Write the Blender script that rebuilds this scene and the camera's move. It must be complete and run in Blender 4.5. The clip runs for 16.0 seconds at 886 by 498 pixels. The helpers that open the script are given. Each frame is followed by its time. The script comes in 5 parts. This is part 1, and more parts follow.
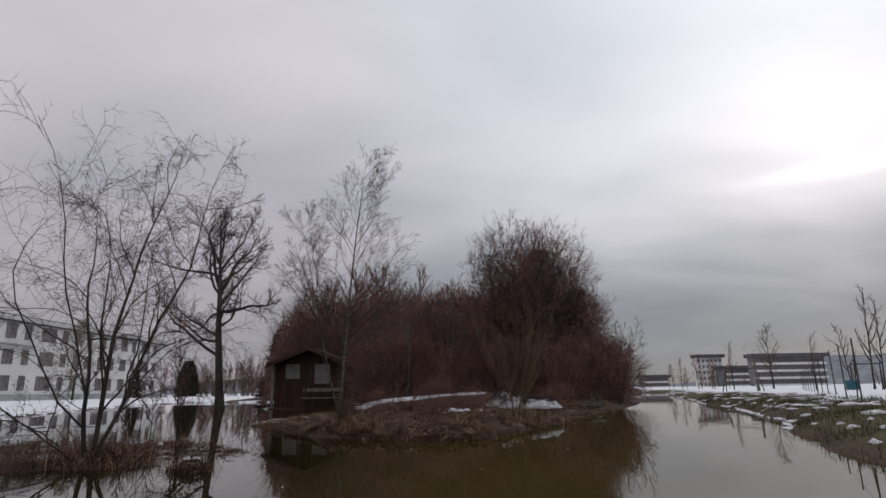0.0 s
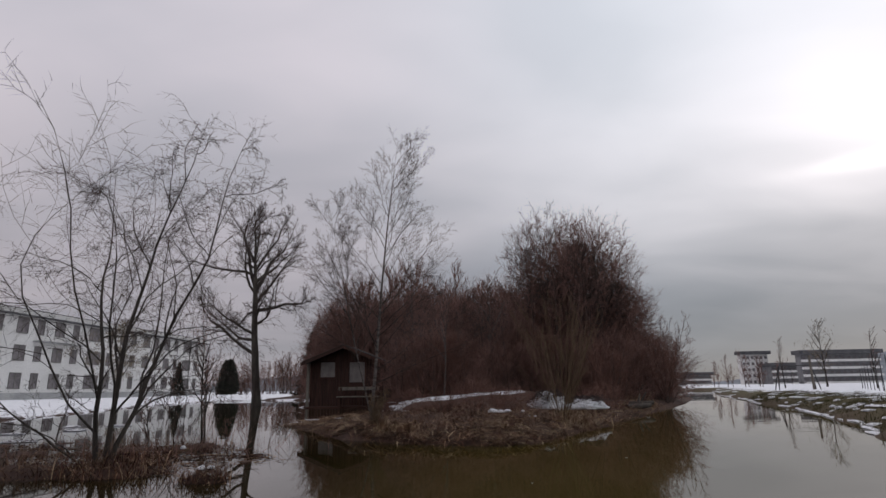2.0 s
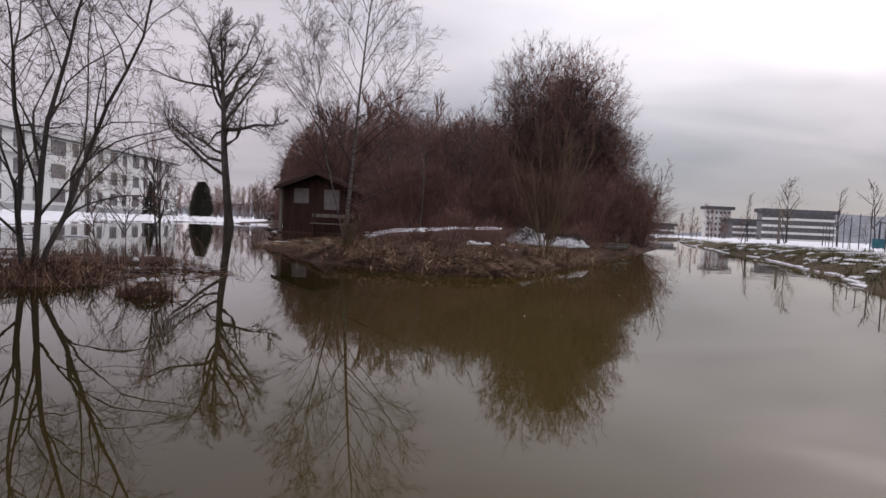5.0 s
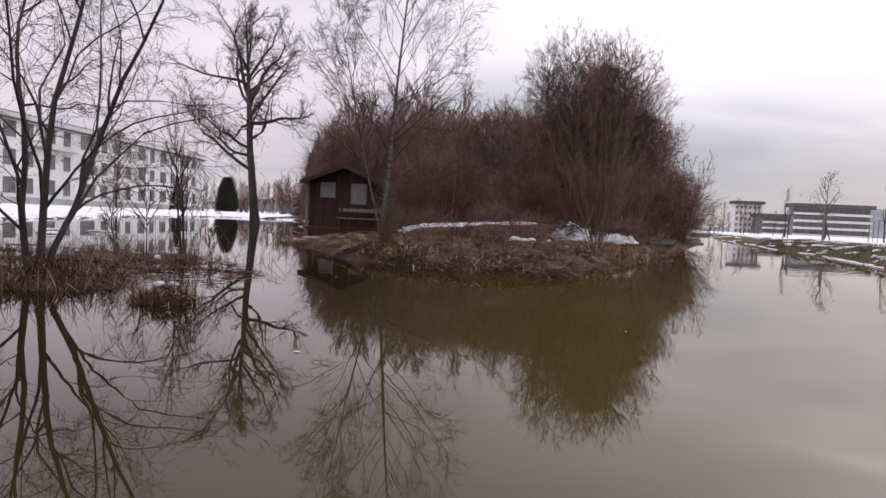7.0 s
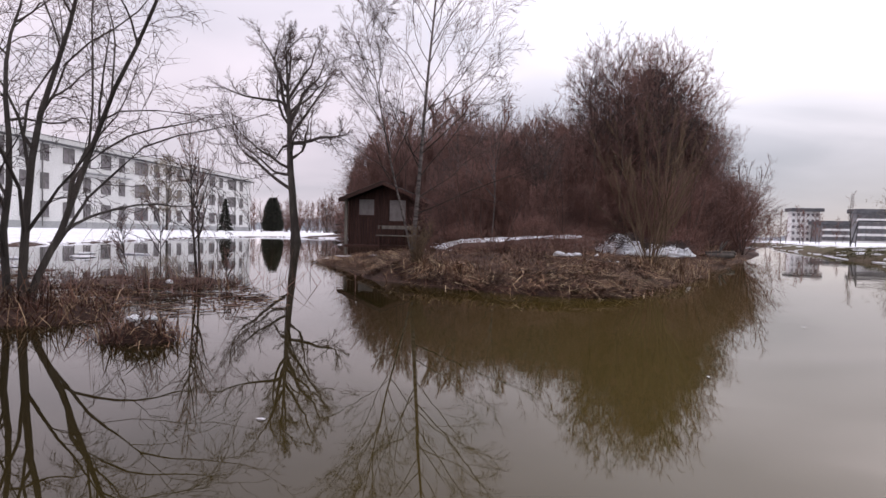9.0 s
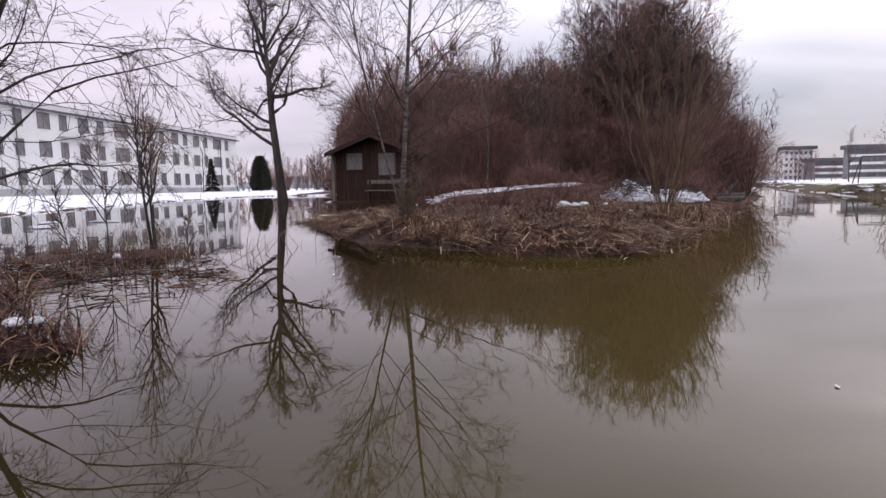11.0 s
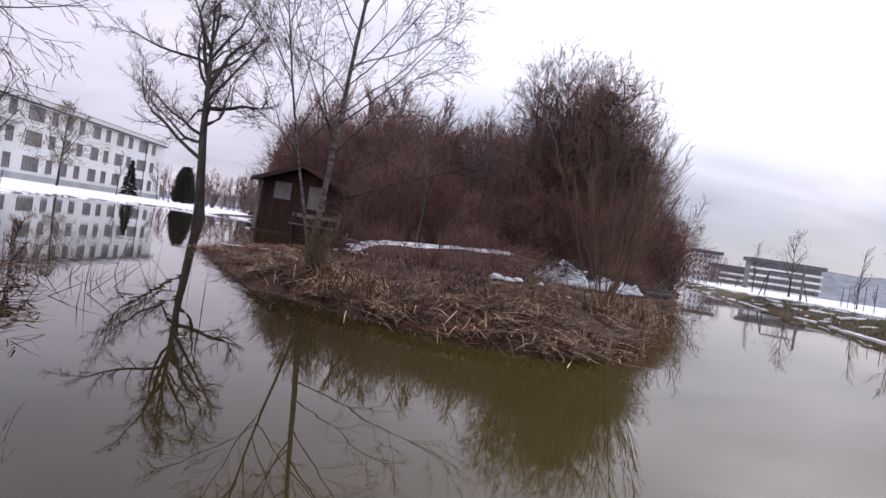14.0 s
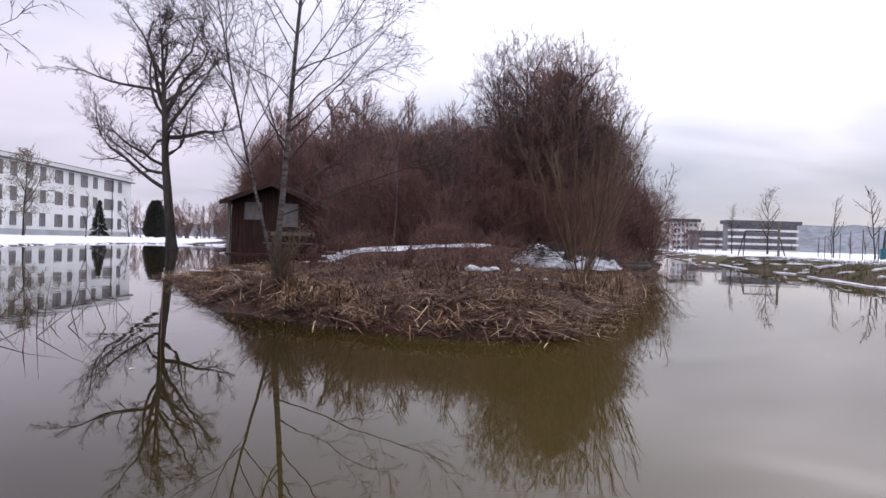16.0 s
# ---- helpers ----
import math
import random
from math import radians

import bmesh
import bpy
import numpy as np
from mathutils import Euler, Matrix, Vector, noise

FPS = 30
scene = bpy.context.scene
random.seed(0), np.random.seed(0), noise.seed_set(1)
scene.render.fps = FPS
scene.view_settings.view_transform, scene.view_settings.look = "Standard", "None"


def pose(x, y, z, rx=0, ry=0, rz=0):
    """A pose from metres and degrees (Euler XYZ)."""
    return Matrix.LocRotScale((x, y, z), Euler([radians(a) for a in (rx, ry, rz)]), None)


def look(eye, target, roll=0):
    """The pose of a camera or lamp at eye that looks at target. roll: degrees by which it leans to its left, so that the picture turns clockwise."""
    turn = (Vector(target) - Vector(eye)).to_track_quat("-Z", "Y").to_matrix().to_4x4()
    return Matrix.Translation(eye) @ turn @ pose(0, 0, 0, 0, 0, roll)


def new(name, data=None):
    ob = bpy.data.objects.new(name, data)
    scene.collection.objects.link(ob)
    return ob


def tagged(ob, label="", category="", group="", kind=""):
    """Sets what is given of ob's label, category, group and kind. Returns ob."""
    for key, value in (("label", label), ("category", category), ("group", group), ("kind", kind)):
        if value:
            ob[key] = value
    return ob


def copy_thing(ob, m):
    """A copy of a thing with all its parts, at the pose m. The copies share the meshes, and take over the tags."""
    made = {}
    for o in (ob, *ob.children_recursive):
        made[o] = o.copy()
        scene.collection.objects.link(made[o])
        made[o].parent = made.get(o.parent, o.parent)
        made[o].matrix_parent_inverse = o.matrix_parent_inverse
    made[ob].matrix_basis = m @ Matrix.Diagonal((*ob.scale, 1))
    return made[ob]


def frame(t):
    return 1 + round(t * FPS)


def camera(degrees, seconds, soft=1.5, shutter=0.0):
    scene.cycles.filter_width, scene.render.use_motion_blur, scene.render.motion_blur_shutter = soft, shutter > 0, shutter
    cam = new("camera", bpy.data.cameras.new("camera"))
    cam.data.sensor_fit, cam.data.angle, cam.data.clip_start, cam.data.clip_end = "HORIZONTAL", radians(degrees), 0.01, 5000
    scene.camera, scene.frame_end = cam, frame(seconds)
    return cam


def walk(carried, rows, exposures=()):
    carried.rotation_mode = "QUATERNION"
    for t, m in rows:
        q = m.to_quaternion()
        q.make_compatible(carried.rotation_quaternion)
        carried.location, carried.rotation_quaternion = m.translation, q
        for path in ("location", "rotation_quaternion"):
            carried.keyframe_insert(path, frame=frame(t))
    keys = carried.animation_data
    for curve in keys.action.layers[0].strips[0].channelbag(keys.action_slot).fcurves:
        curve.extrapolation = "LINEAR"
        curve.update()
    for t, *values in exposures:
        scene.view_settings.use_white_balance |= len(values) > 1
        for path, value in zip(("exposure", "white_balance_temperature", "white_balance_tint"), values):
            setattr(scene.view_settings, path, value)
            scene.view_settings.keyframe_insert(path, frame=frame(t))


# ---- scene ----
# camera: seconds, eye, a point it looks at, and the roll in degrees
cam = camera(75.8, 16.0, soft=1.5)
PATH = [
    (0, (0.026, 0.306, 0.795), (0.023, 2.246, 1.278), -0.9),
    (0.5, (0.041, 0.489, 0.841), (0.011, 2.426, 1.339), -1.0),
    (1, (-0.04, 0.69, 0.828), (-0.092, 2.621, 1.347), -0.9),
    (1.5, (-0.048, 0.911, 0.844), (-0.13, 2.834, 1.389), -1.2),
    (2, (-0.036, 1.106, 0.831), (-0.159, 3.044, 1.309), -0.9),
    (2.5, (-0.138, 1.196, 0.776), (-0.235, 3.174, 1.055), 1.0),
    (3, (-0.208, 1.113, 0.74), (-0.233, 3.111, 0.836), 2.6),
    (3.5, (-0.224, 1.124, 0.718), (-0.243, 3.124, 0.748), 2.9),
    (4, (-0.133, 1.509, 0.699), (-0.156, 3.509, 0.685), 2.6),
    (6.5, (-0.463, 2.632, 0.671), (-0.547, 4.627, 0.552), 2.7),
    (7, (-0.583, 2.962, 0.657), (-0.698, 4.956, 0.555), 2.5),
    (7.5, (-0.671, 3.256, 0.655), (-0.823, 5.249, 0.571), 2.3),
    (8, (-0.66, 3.489, 0.644), (-0.863, 5.478, 0.582), 2.2),
    (8.5, (-0.515, 3.587, 0.656), (-0.769, 5.57, 0.618), 2.0),
    (11, (-0.657, 4.661, 0.67), (-0.902, 6.634, 0.451), -1.0),
    (11.5, (-0.715, 4.875, 0.686), (-0.922, 6.851, 0.455), 0.5),
    (12, (-0.85, 5.07, 0.717), (-0.982, 7.061, 0.592), 4.1),
    (12.5, (-0.809, 5.117, 0.714), (-0.908, 7.115, 0.679), 5.1),
    (13, (-0.783, 5.249, 0.706), (-0.886, 7.246, 0.663), 4.1),
    (13.5, (-0.691, 5.689, 0.749), (-0.766, 7.687, 0.768), 5.5),
    (14, (-0.69, 5.77, 0.748), (-0.687, 7.77, 0.721), 8.7),
    (14.5, (-0.674, 5.694, 0.598), (-0.568, 7.675, 0.339), 9.2),
    (15, (-0.658, 5.622, 0.642), (-0.56, 7.617, 0.531), 6.1),
    (15.5, (-0.582, 5.721, 0.681), (-0.527, 7.719, 0.634), 1.8),
    (16, (-0.531, 5.883, 0.702), (-0.467, 7.882, 0.682), 1.5),
]
walk(cam, [(t, look(eye, target, roll)) for t, eye, target, roll in PATH],
     exposures=[(0, -0.82, 6850, 20), (1.5, -0.82, 6850, 20), (2.2, -0.80, 6900, 21), (3, -0.68, 6950, 24), (4.2, -0.46, 6950, 25), (6.3, 0.0, 7000, 26),
                (8.7, 0.15, 6900, 27), (11, 0.2, 6700, 28), (12, 0.22, 6500, 27), (14, 0.2, 6450, 27), (14.5, 0.05, 6450, 27), (15.2, 0.18, 6450, 27), (16, 0.2, 6450, 27)])

# ---- world and sun: thin overcast, the sun behind cloud to the right ahead ----
SUN_AZ, SUN_EL = radians(37), radians(20)      # clockwise from +y
SUN_DIR = Vector((math.sin(SUN_AZ) * math.cos(SUN_EL), math.cos(SUN_AZ) * math.cos(SUN_EL), math.sin(SUN_EL)))


def build_world():
    w = bpy.data.worlds.new("overcast_sky")
    scene.world = w
    w.use_nodes = True
    nt = w.node_tree
    nt.nodes.clear()
    N, L = nt.nodes.new, nt.links.new

    def math_node(op, a, b=None):
        n = N("ShaderNodeMath")
        n.operation = op
        for i, v in enumerate((a, b)):
            if v is None:
                continue
            if isinstance(v, (int, float)):
                n.inputs[i].default_value = v
            else:
                L(v, n.inputs[i])
        return n.outputs[0]

    out = N("ShaderNodeOutputWorld")
    sky = N("ShaderNodeTexSky")
    sky.sky_type, sky.sun_disc = "NISHITA", False
    sky.sun_elevation, sky.sun_rotation = SUN_EL, SUN_AZ
    sky.air_density, sky.dust_density = 1.0, 0.5
    bg1 = N("ShaderNodeBackground")
    bg1.inputs["Strength"].default_value = 0.05
    L(sky.outputs[0], bg1.inputs["Color"])

    co = N("ShaderNodeTexCoord").outputs["Generated"]
    sep = N("ShaderNodeSeparateXYZ")
    L(co, sep.inputs[0])
    x, y, z = sep.outputs
    up = math_node("MAXIMUM", z, 0.0)
    den = math_node("ADD", up, 0.22)
    comb = N("ShaderNodeCombineXYZ")
    L(math_node("DIVIDE", x, den), comb.inputs[0])
    L(math_node("DIVIDE", y, den), comb.inputs[1])

    def cloud(scale, detail, off, squash):
        mp = N("ShaderNodeMapping")
        mp.inputs["Location"].default_value = off
        mp.inputs["Scale"].default_value = (squash, 1.0, 1.0)
        L(comb.outputs[0], mp.inputs[0])
        n = N("ShaderNodeTexNoise")
        n.inputs["Scale"].default_value = scale
        n.inputs["Detail"].default_value = detail
        n.inputs["Roughness"].default_value = 0.45
        n.inputs["Distortion"].default_value = 0.4
        L(mp.outputs[0], n.inputs["Vector"])
        return n.outputs["Fac"]

    base = math_node("ADD", math_node("MULTIPLY", cloud(0.75, 3, (2.3, 7.1, 0), 0.8), 0.75),
                     math_node("MULTIPLY", cloud(2.6, 4, (5.2, 1.4, 0), 0.6), 0.25))
    ramp = N("ShaderNodeValToRGB")
    L(base, ramp.inputs[0])
    e = ramp.color_ramp.elements
    e[0].position, e[0].color = 0.34, (0.53, 0.60, 0.645, 1)
    e[1].position, e[1].color = 0.62, (0.83, 0.87, 0.91, 1)
    # glow of the veiled sun
    dot = N("ShaderNodeVectorMath")
    dot.operation = "DOT_PRODUCT"
    L(co, dot.inputs[0])
    dot.inputs[1].default_value = SUN_DIR
    near = math_node("MAXIMUM", dot.outputs["Value"], 0.0)
    wide = math_node("MULTIPLY", math_node("POWER", near, 3.5), 0.55)
    tight = math_node("MULTIPLY", math_node("POWER", near, 45.0), 0.34)
    # the brightest part is a flat slit between two banks
    across = N("ShaderNodeVectorMath")
    across.operation = "DOT_PRODUCT"
    L(co, across.inputs[0])
    across.inputs[1].default_value = (math.cos(SUN_AZ), -math.sin(SUN_AZ), 0)
    h2 = math_node("POWER", math_node("ABSOLUTE", math_node("DIVIDE", across.outputs["Value"], 0.11)), 2.0)
    v2 = math_node("POWER", math_node("ABSOLUTE", math_node("DIVIDE", math_node("SUBTRACT", z, math.sin(SUN_EL - 0.042)), 0.012)), 2.0)
    core = math_node("MULTIPLY", math_node("DIVIDE", 1.0, math_node("ADD", 1.0, math_node("POWER", math_node("ADD", h2, v2), 2.0))), math_node("MULTIPLY", math_node("GREATER_THAN", near, 0.5), 0.55))
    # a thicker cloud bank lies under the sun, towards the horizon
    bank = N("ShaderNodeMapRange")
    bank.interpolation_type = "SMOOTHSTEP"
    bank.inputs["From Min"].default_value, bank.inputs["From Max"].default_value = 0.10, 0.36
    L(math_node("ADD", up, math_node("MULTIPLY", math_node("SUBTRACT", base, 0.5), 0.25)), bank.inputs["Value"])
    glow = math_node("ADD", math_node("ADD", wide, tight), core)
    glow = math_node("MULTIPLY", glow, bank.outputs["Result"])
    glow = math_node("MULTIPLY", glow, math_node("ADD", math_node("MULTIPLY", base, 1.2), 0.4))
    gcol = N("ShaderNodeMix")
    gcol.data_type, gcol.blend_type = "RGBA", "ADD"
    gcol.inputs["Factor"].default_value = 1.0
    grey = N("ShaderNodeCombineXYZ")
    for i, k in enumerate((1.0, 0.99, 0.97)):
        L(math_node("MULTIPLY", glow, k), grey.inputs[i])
    # overcast sky: brighter towards the zenith
    zen = N("ShaderNodeFloatCurve")
    c = zen.mapping.curves[0]
    c.points[0].location, c.points[1].location = (0.0, 0.31), (1.0, 1.0)
    for q in ((0.12, 0.355), (0.30, 0.54), (0.60, 0.88)):
        c.points.new(*q)
    zen.mapping.update()
    L(up, zen.inputs["Value"])
    # the cloud is thinner low down in the west
    west = N("ShaderNodeMapRange")
    west.interpolation_type = "SMOOTHSTEP"
    west.inputs["From Min"].default_value, west.inputs["From Max"].default_value = 0.32, -0.30
    L(x, west.inputs["Value"])
    lift = math_node("MULTIPLY", west.outputs["Result"], math_node("MULTIPLY", math_node("SUBTRACT", 1.0, math_node("MINIMUM", math_node("MULTIPLY", up, 1.8), 1.0)), 0.17))
    zen_k = math_node("MULTIPLY", math_node("ADD", zen.outputs[0], lift), 1.75)
    tint = N("ShaderNodeMix")
    tint.data_type = "RGBA"
    tint.inputs["A"].default_value, tint.inputs["B"].default_value = (0.90, 0.995, 1.05, 1), (1.0, 0.965, 1.0, 1)
    L(west.outputs["Result"], tint.inputs["Factor"])
    tinted = N("ShaderNodeMix")
    tinted.data_type, tinted.blend_type = "RGBA", "MULTIPLY"
    tinted.inputs["Factor"].default_value = 1.0
    L(ramp.outputs[0], tinted.inputs["A"])
    L(tint.outputs["Result"], tinted.inputs["B"])
    sc = N("ShaderNodeVectorMath")
    sc.operation = "SCALE"
    L(tinted.outputs["Result"], sc.inputs[0])
    L(zen_k, sc.inputs["Scale"])
    L(sc.outputs[0], gcol.inputs["A"])
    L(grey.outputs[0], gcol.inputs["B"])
    bg2 = N("ShaderNodeBackground")
    bg2.inputs["Strength"].default_value = 1.14
    L(gcol.outputs["Result"], bg2.inputs["Color"])
    add = N("ShaderNodeMixShader")
    add.inputs[0].default_value = 0.88
    L(bg1.outputs[0], add.inputs[1])
    L(bg2.outputs[0], add.inputs[2])
    L(add.outputs[0], out.inputs["Surface"])


build_world()
sun_data = bpy.data.lights.new("sun", "SUN")
sun_data.energy, sun_data.angle, sun_data.color = 0.5, radians(160), (1.0, 0.97, 0.93)
sun = new("sun", sun_data)
sun.matrix_world = look(SUN_DIR * 100, (0, 0, 0))

# ---- materials ----
def material(name, rough=0.8, metal=0.0, spec=0.5):
    m = bpy.data.materials.new(name)
    m.use_nodes = True
    nt = m.node_tree
    b = nt.nodes["Principled BSDF"]
    b.inputs["Roughness"].default_value = rough
    b.inputs["Metallic"].default_value = metal
    b.inputs["Specular IOR Level"].default_value = spec
    return m, nt, b


def coords(nt, kind="Object", scale=(1, 1, 1)):
    tc = nt.nodes.new("ShaderNodeTexCoord")
    mp = nt.nodes.new("ShaderNodeMapping")
    mp.inputs["Scale"].default_value = scale
    nt.links.new(tc.outputs[kind], mp.inputs[0])
    return mp.outputs[0]


def noise_out(nt, vec, scale, detail=4, rough=0.55, dist=0.0):
    n = nt.nodes.new("ShaderNodeTexNoise")
    n.inputs["Scale"].default_value = scale
    n.inputs["Detail"].default_value = detail
    n.inputs["Roughness"].default_value = rough
    n.inputs["Distortion"].default_value = dist
    nt.links.new(vec, n.inputs["Vector"])
    return n.outputs["Fac"]


def ramp_out(nt, fac, stops):
    r = nt.nodes.new("ShaderNodeValToRGB")
    nt.links.new(fac, r.inputs[0])
    e = r.color_ramp.elements
    while len(e) < len(stops):
        e.new(0.5)
    for el, (p, c) in zip(e, stops):
        el.position, el.color = p, (*c, 1)
    return r.outputs[0]


def mix_out(nt, fac, a, b, blend="MIX"):
    n = nt.nodes.new("ShaderNodeMix")
    n.data_type, n.blend_type = "RGBA", blend
    for sock, v in (("Factor", fac), ("A", a), ("B", b)):
        if isinstance(v, (int, float)):
            n.inputs[sock].default_value = v
        elif isinstance(v, tuple):
            n.inputs[sock].default_value = (*v, 1)
        else:
            nt.links.new(v, n.inputs[sock])
    return n.outputs["Result"]


def bump(nt, b, height, strength=0.3, distance=0.02):
    n = nt.nodes.new("ShaderNodeBump")
    n.inputs["Strength"].default_value = strength
    n.inputs["Distance"].default_value = distance
    nt.links.new(height, n.inputs["Height"])
    nt.links.new(n.outputs[0], b.inputs["Normal"])


def two_scale(name, dark, mid, light, scale=3.0, fine=40.0, rough=0.85, stretch=(1, 1, 1), relief=0.3, dist=0.01, spec=0.3, per_piece=0.0):
    """A surface that varies at two scales, with fine relief."""
    m, nt, b = material(name, rough, 0, spec)
    v = coords(nt, "Object", stretch)
    big = noise_out(nt, v, scale, 3)
    fin = noise_out(nt, v, fine, 5, 0.65)
    c1 = ramp_out(nt, big, [(0.3, dark), (0.5, mid), (0.72, light)])
    c2 = ramp_out(nt, fin, [(0.25, (0.62, 0.62, 0.62)), (0.75, (1.25, 1.25, 1.25))])
    col = mix_out(nt, 1.0, c1, c2, "MULTIPLY")
    if per_piece:
        oi = nt.nodes.new("ShaderNodeObjectInfo")
        pr = ramp_out(nt, oi.outputs["Random"], [(0.0, (1 - per_piece,) * 3), (1.0, (1 + per_piece,) * 3)])
        col = mix_out(nt, 1.0, col, pr, "MULTIPLY")
    nt.links.new(col, b.inputs["Base Color"])
    bump(nt, b, fin, relief, dist)
    return m


def island_varied(name, stops, rough=0.85, spec=0.2, patch=(0.7, 1.2), size=1.3):
    """Colour by mesh island, for joined blades, twigs and leaves."""
    m, nt, b = material(name, rough, 0, spec)
    g = nt.nodes.new("ShaderNodeNewGeometry")
    c = ramp_out(nt, g.outputs["Random Per Island"], stops)
    v = coords(nt, "Object")
    f = noise_out(nt, v, size, 3)
    k = ramp_out(nt, f, [(0.3, (patch[0],) * 3), (0.7, (patch[1],) * 3)])
    nt.links.new(mix_out(nt, 1.0, c, k, "MULTIPLY"), b.inputs["Base Color"])
    return m


def water_material():
    m, nt, b = material("muddy_water", 0.014, 0, 0.5)
    b.inputs["IOR"].default_value = 1.28
    v = coords(nt, "Object")
    big = noise_out(nt, v, 0.12, 3)
    col = ramp_out(nt, big, [(0.3, (0.047, 0.034, 0.0095)), (0.7, (0.058, 0.043, 0.013))])
    # clearer flood over grass in the west, dark bed, plus tree reflections in the colour
    sx = nt.nodes.new("ShaderNodeSeparateXYZ")
    nt.links.new(v, sx.inputs[0])
    west_dark = nt.nodes.new("ShaderNodeMapRange")
    west_dark.interpolation_type = "SMOOTHSTEP"
    # the ramp runs east past the bed to paint in dark reflections
    west_dark.inputs["From Min"].default_value, west_dark.inputs["From Max"].default_value = 0.4, -2.5
    nt.links.new(sx.outputs[0], west_dark.inputs["Value"])
    col = mix_out(nt, west_dark.outputs["Result"], col, (0.017, 0.0125, 0.0048))
    nt.links.new(col, b.inputs["Base Color"])
    rip = noise_out(nt, coords(nt, "Object", (1.0, 1.6, 1.0)), 1.6, 2, 0.5)
    patch = noise_out(nt, v, 0.25, 2)
    pm = ramp_out(nt, patch, [(0.45, (0.15, 0.15, 0.15)), (0.62, (1, 1, 1))])
    mu = nt.nodes.new("ShaderNodeMath")
    mu.operation = "MULTIPLY"
    nt.links.new(rip, mu.inputs[0])
    nt.links.new(pm, mu.inputs[1])
    bump(nt, b, mu.outputs[0], 0.17, 0.012)
    return m


def ground_material():
    """Wet dead grass and mud, with lying snow where the 'snow' attribute is high."""
    m, nt, b = material("wet_ground", 0.9, 0, 0.25)
    v = coords(nt, "Object")
    big = noise_out(nt, v, 0.8, 4, 0.6)
    fin = noise_out(nt, v, 18, 5, 0.7)
    soil = ramp_out(nt, big, [(0.3, (0.034, 0.017, 0.012)), (0.5, (0.060, 0.032, 0.023)), (0.72, (0.092, 0.055, 0.040))])
    soil = mix_out(nt, 1.0, soil, ramp_out(nt, fin, [(0.25, (0.5, 0.5, 0.5)), (0.75, (1.4, 1.4, 1.4))]), "MULTIPLY")
    green = nt.nodes.new("ShaderNodeAttribute")
    green.attribute_name = "green"
    soil = mix_out(nt, green.outputs["Fac"], soil, ramp_out(nt, fin, [(0.3, (0.045, 0.05, 0.012)), (0.7, (0.12, 0.115, 0.035))]))
    at = nt.nodes.new("ShaderNodeAttribute")
    at.attribute_name = "snow"
    edge = noise_out(nt, v, 1.4, 6, 0.62, 0.6)
    ad = nt.nodes.new("ShaderNodeMath")
    ad.operation = "ADD"
    nt.links.new(at.outputs["Fac"], ad.inputs[0])
    nt.links.new(edge, ad.inputs[1])
    # 'snow' runs from -0.5 (none) to 0.5 (closed cover), noise lies round 0.5: shift into the ramp
    sh = nt.nodes.new("ShaderNodeMath")
    sh.operation = "MULTIPLY_ADD"
    sh.inputs[1].default_value, sh.inputs[2].default_value = 0.5, 0.25
    nt.links.new(ad.outputs[0], sh.inputs[0])
    mask = ramp_out(nt, sh.outputs[0], [(0.49, (0, 0, 0)), (0.515, (1, 1, 1))])
    snow = ramp_out(nt, noise_out(nt, v, 2.5, 5), [(0.3, (0.62, 0.63, 0.66)), (0.65, (0.82, 0.83, 0.85))])
    nt.links.new(mix_out(nt, mask, soil, snow), b.inputs["Base Color"])
    bump(nt, b, fin, 0.5, 0.03)
    return m


def birch_bark():
    m, nt, b = material("birch_bark", 0.85, 0, 0.3)
    v = coords(nt, "Object", (1, 1, 1))
    band = noise_out(nt, coords(nt, "Object", (3, 3, 14)), 1.6, 4, 0.6)
    col = ramp_out(nt, band, [(0.36, (0.035, 0.027, 0.024)), (0.48, (0.09, 0.074, 0.067)), (0.75, (0.215, 0.19, 0.175))])
    nt.links.new(col, b.inputs["Base Color"])
    bump(nt, b, band, 0.4, 0.01)
    return m


M_BIRCH = birch_bark()
M_WATER = water_material()
M_GROUND = ground_material()
M_SNOW = two_scale("old_snow", (0.55, 0.56, 0.58), (0.76, 0.77, 0.79), (0.85, 0.86, 0.88), 2.0, 25, 0.7, relief=0.5, dist=0.03)
M_BARK = two_scale("dark_bark", (0.030, 0.024, 0.020), (0.050, 0.041, 0.035), (0.085, 0.072, 0.060), 4, 30, 0.95, (1, 1, 0.25), 0.8, 0.02)
M_TWIG = island_varied("brown_twigs", [(0.0, (0.122, 0.066, 0.055)), (0.5, (0.180, 0.099, 0.082)), (1.0, (0.245, 0.140, 0.115))])
M_TWIG_RED = island_varied("reddish_twigs", [(0.0, (0.112, 0.054, 0.042)), (0.5, (0.155, 0.078, 0.060)), (1.0, (0.20, 0.108, 0.082))])
M_TWIG_TAN = island_varied("tan_twigs", [(0.0, (0.085, 0.056, 0.035)), (0.5, (0.135, 0.092, 0.056)), (1.0, (0.20, 0.145, 0.090))])
M_BARK_COPSE = two_scale("copse_bark", (0.065, 0.044, 0.037), (0.088, 0.061, 0.052), (0.12, 0.086, 0.073), 4, 30, 0.95, (1, 1, 0.25), 0.5, 0.02)
M_TWIG_DARK = island_varied("dark_twigs", [(0.0, (0.046, 0.033, 0.030)), (0.5, (0.066, 0.047, 0.042)), (1.0, (0.09, 0.066, 0.058))])
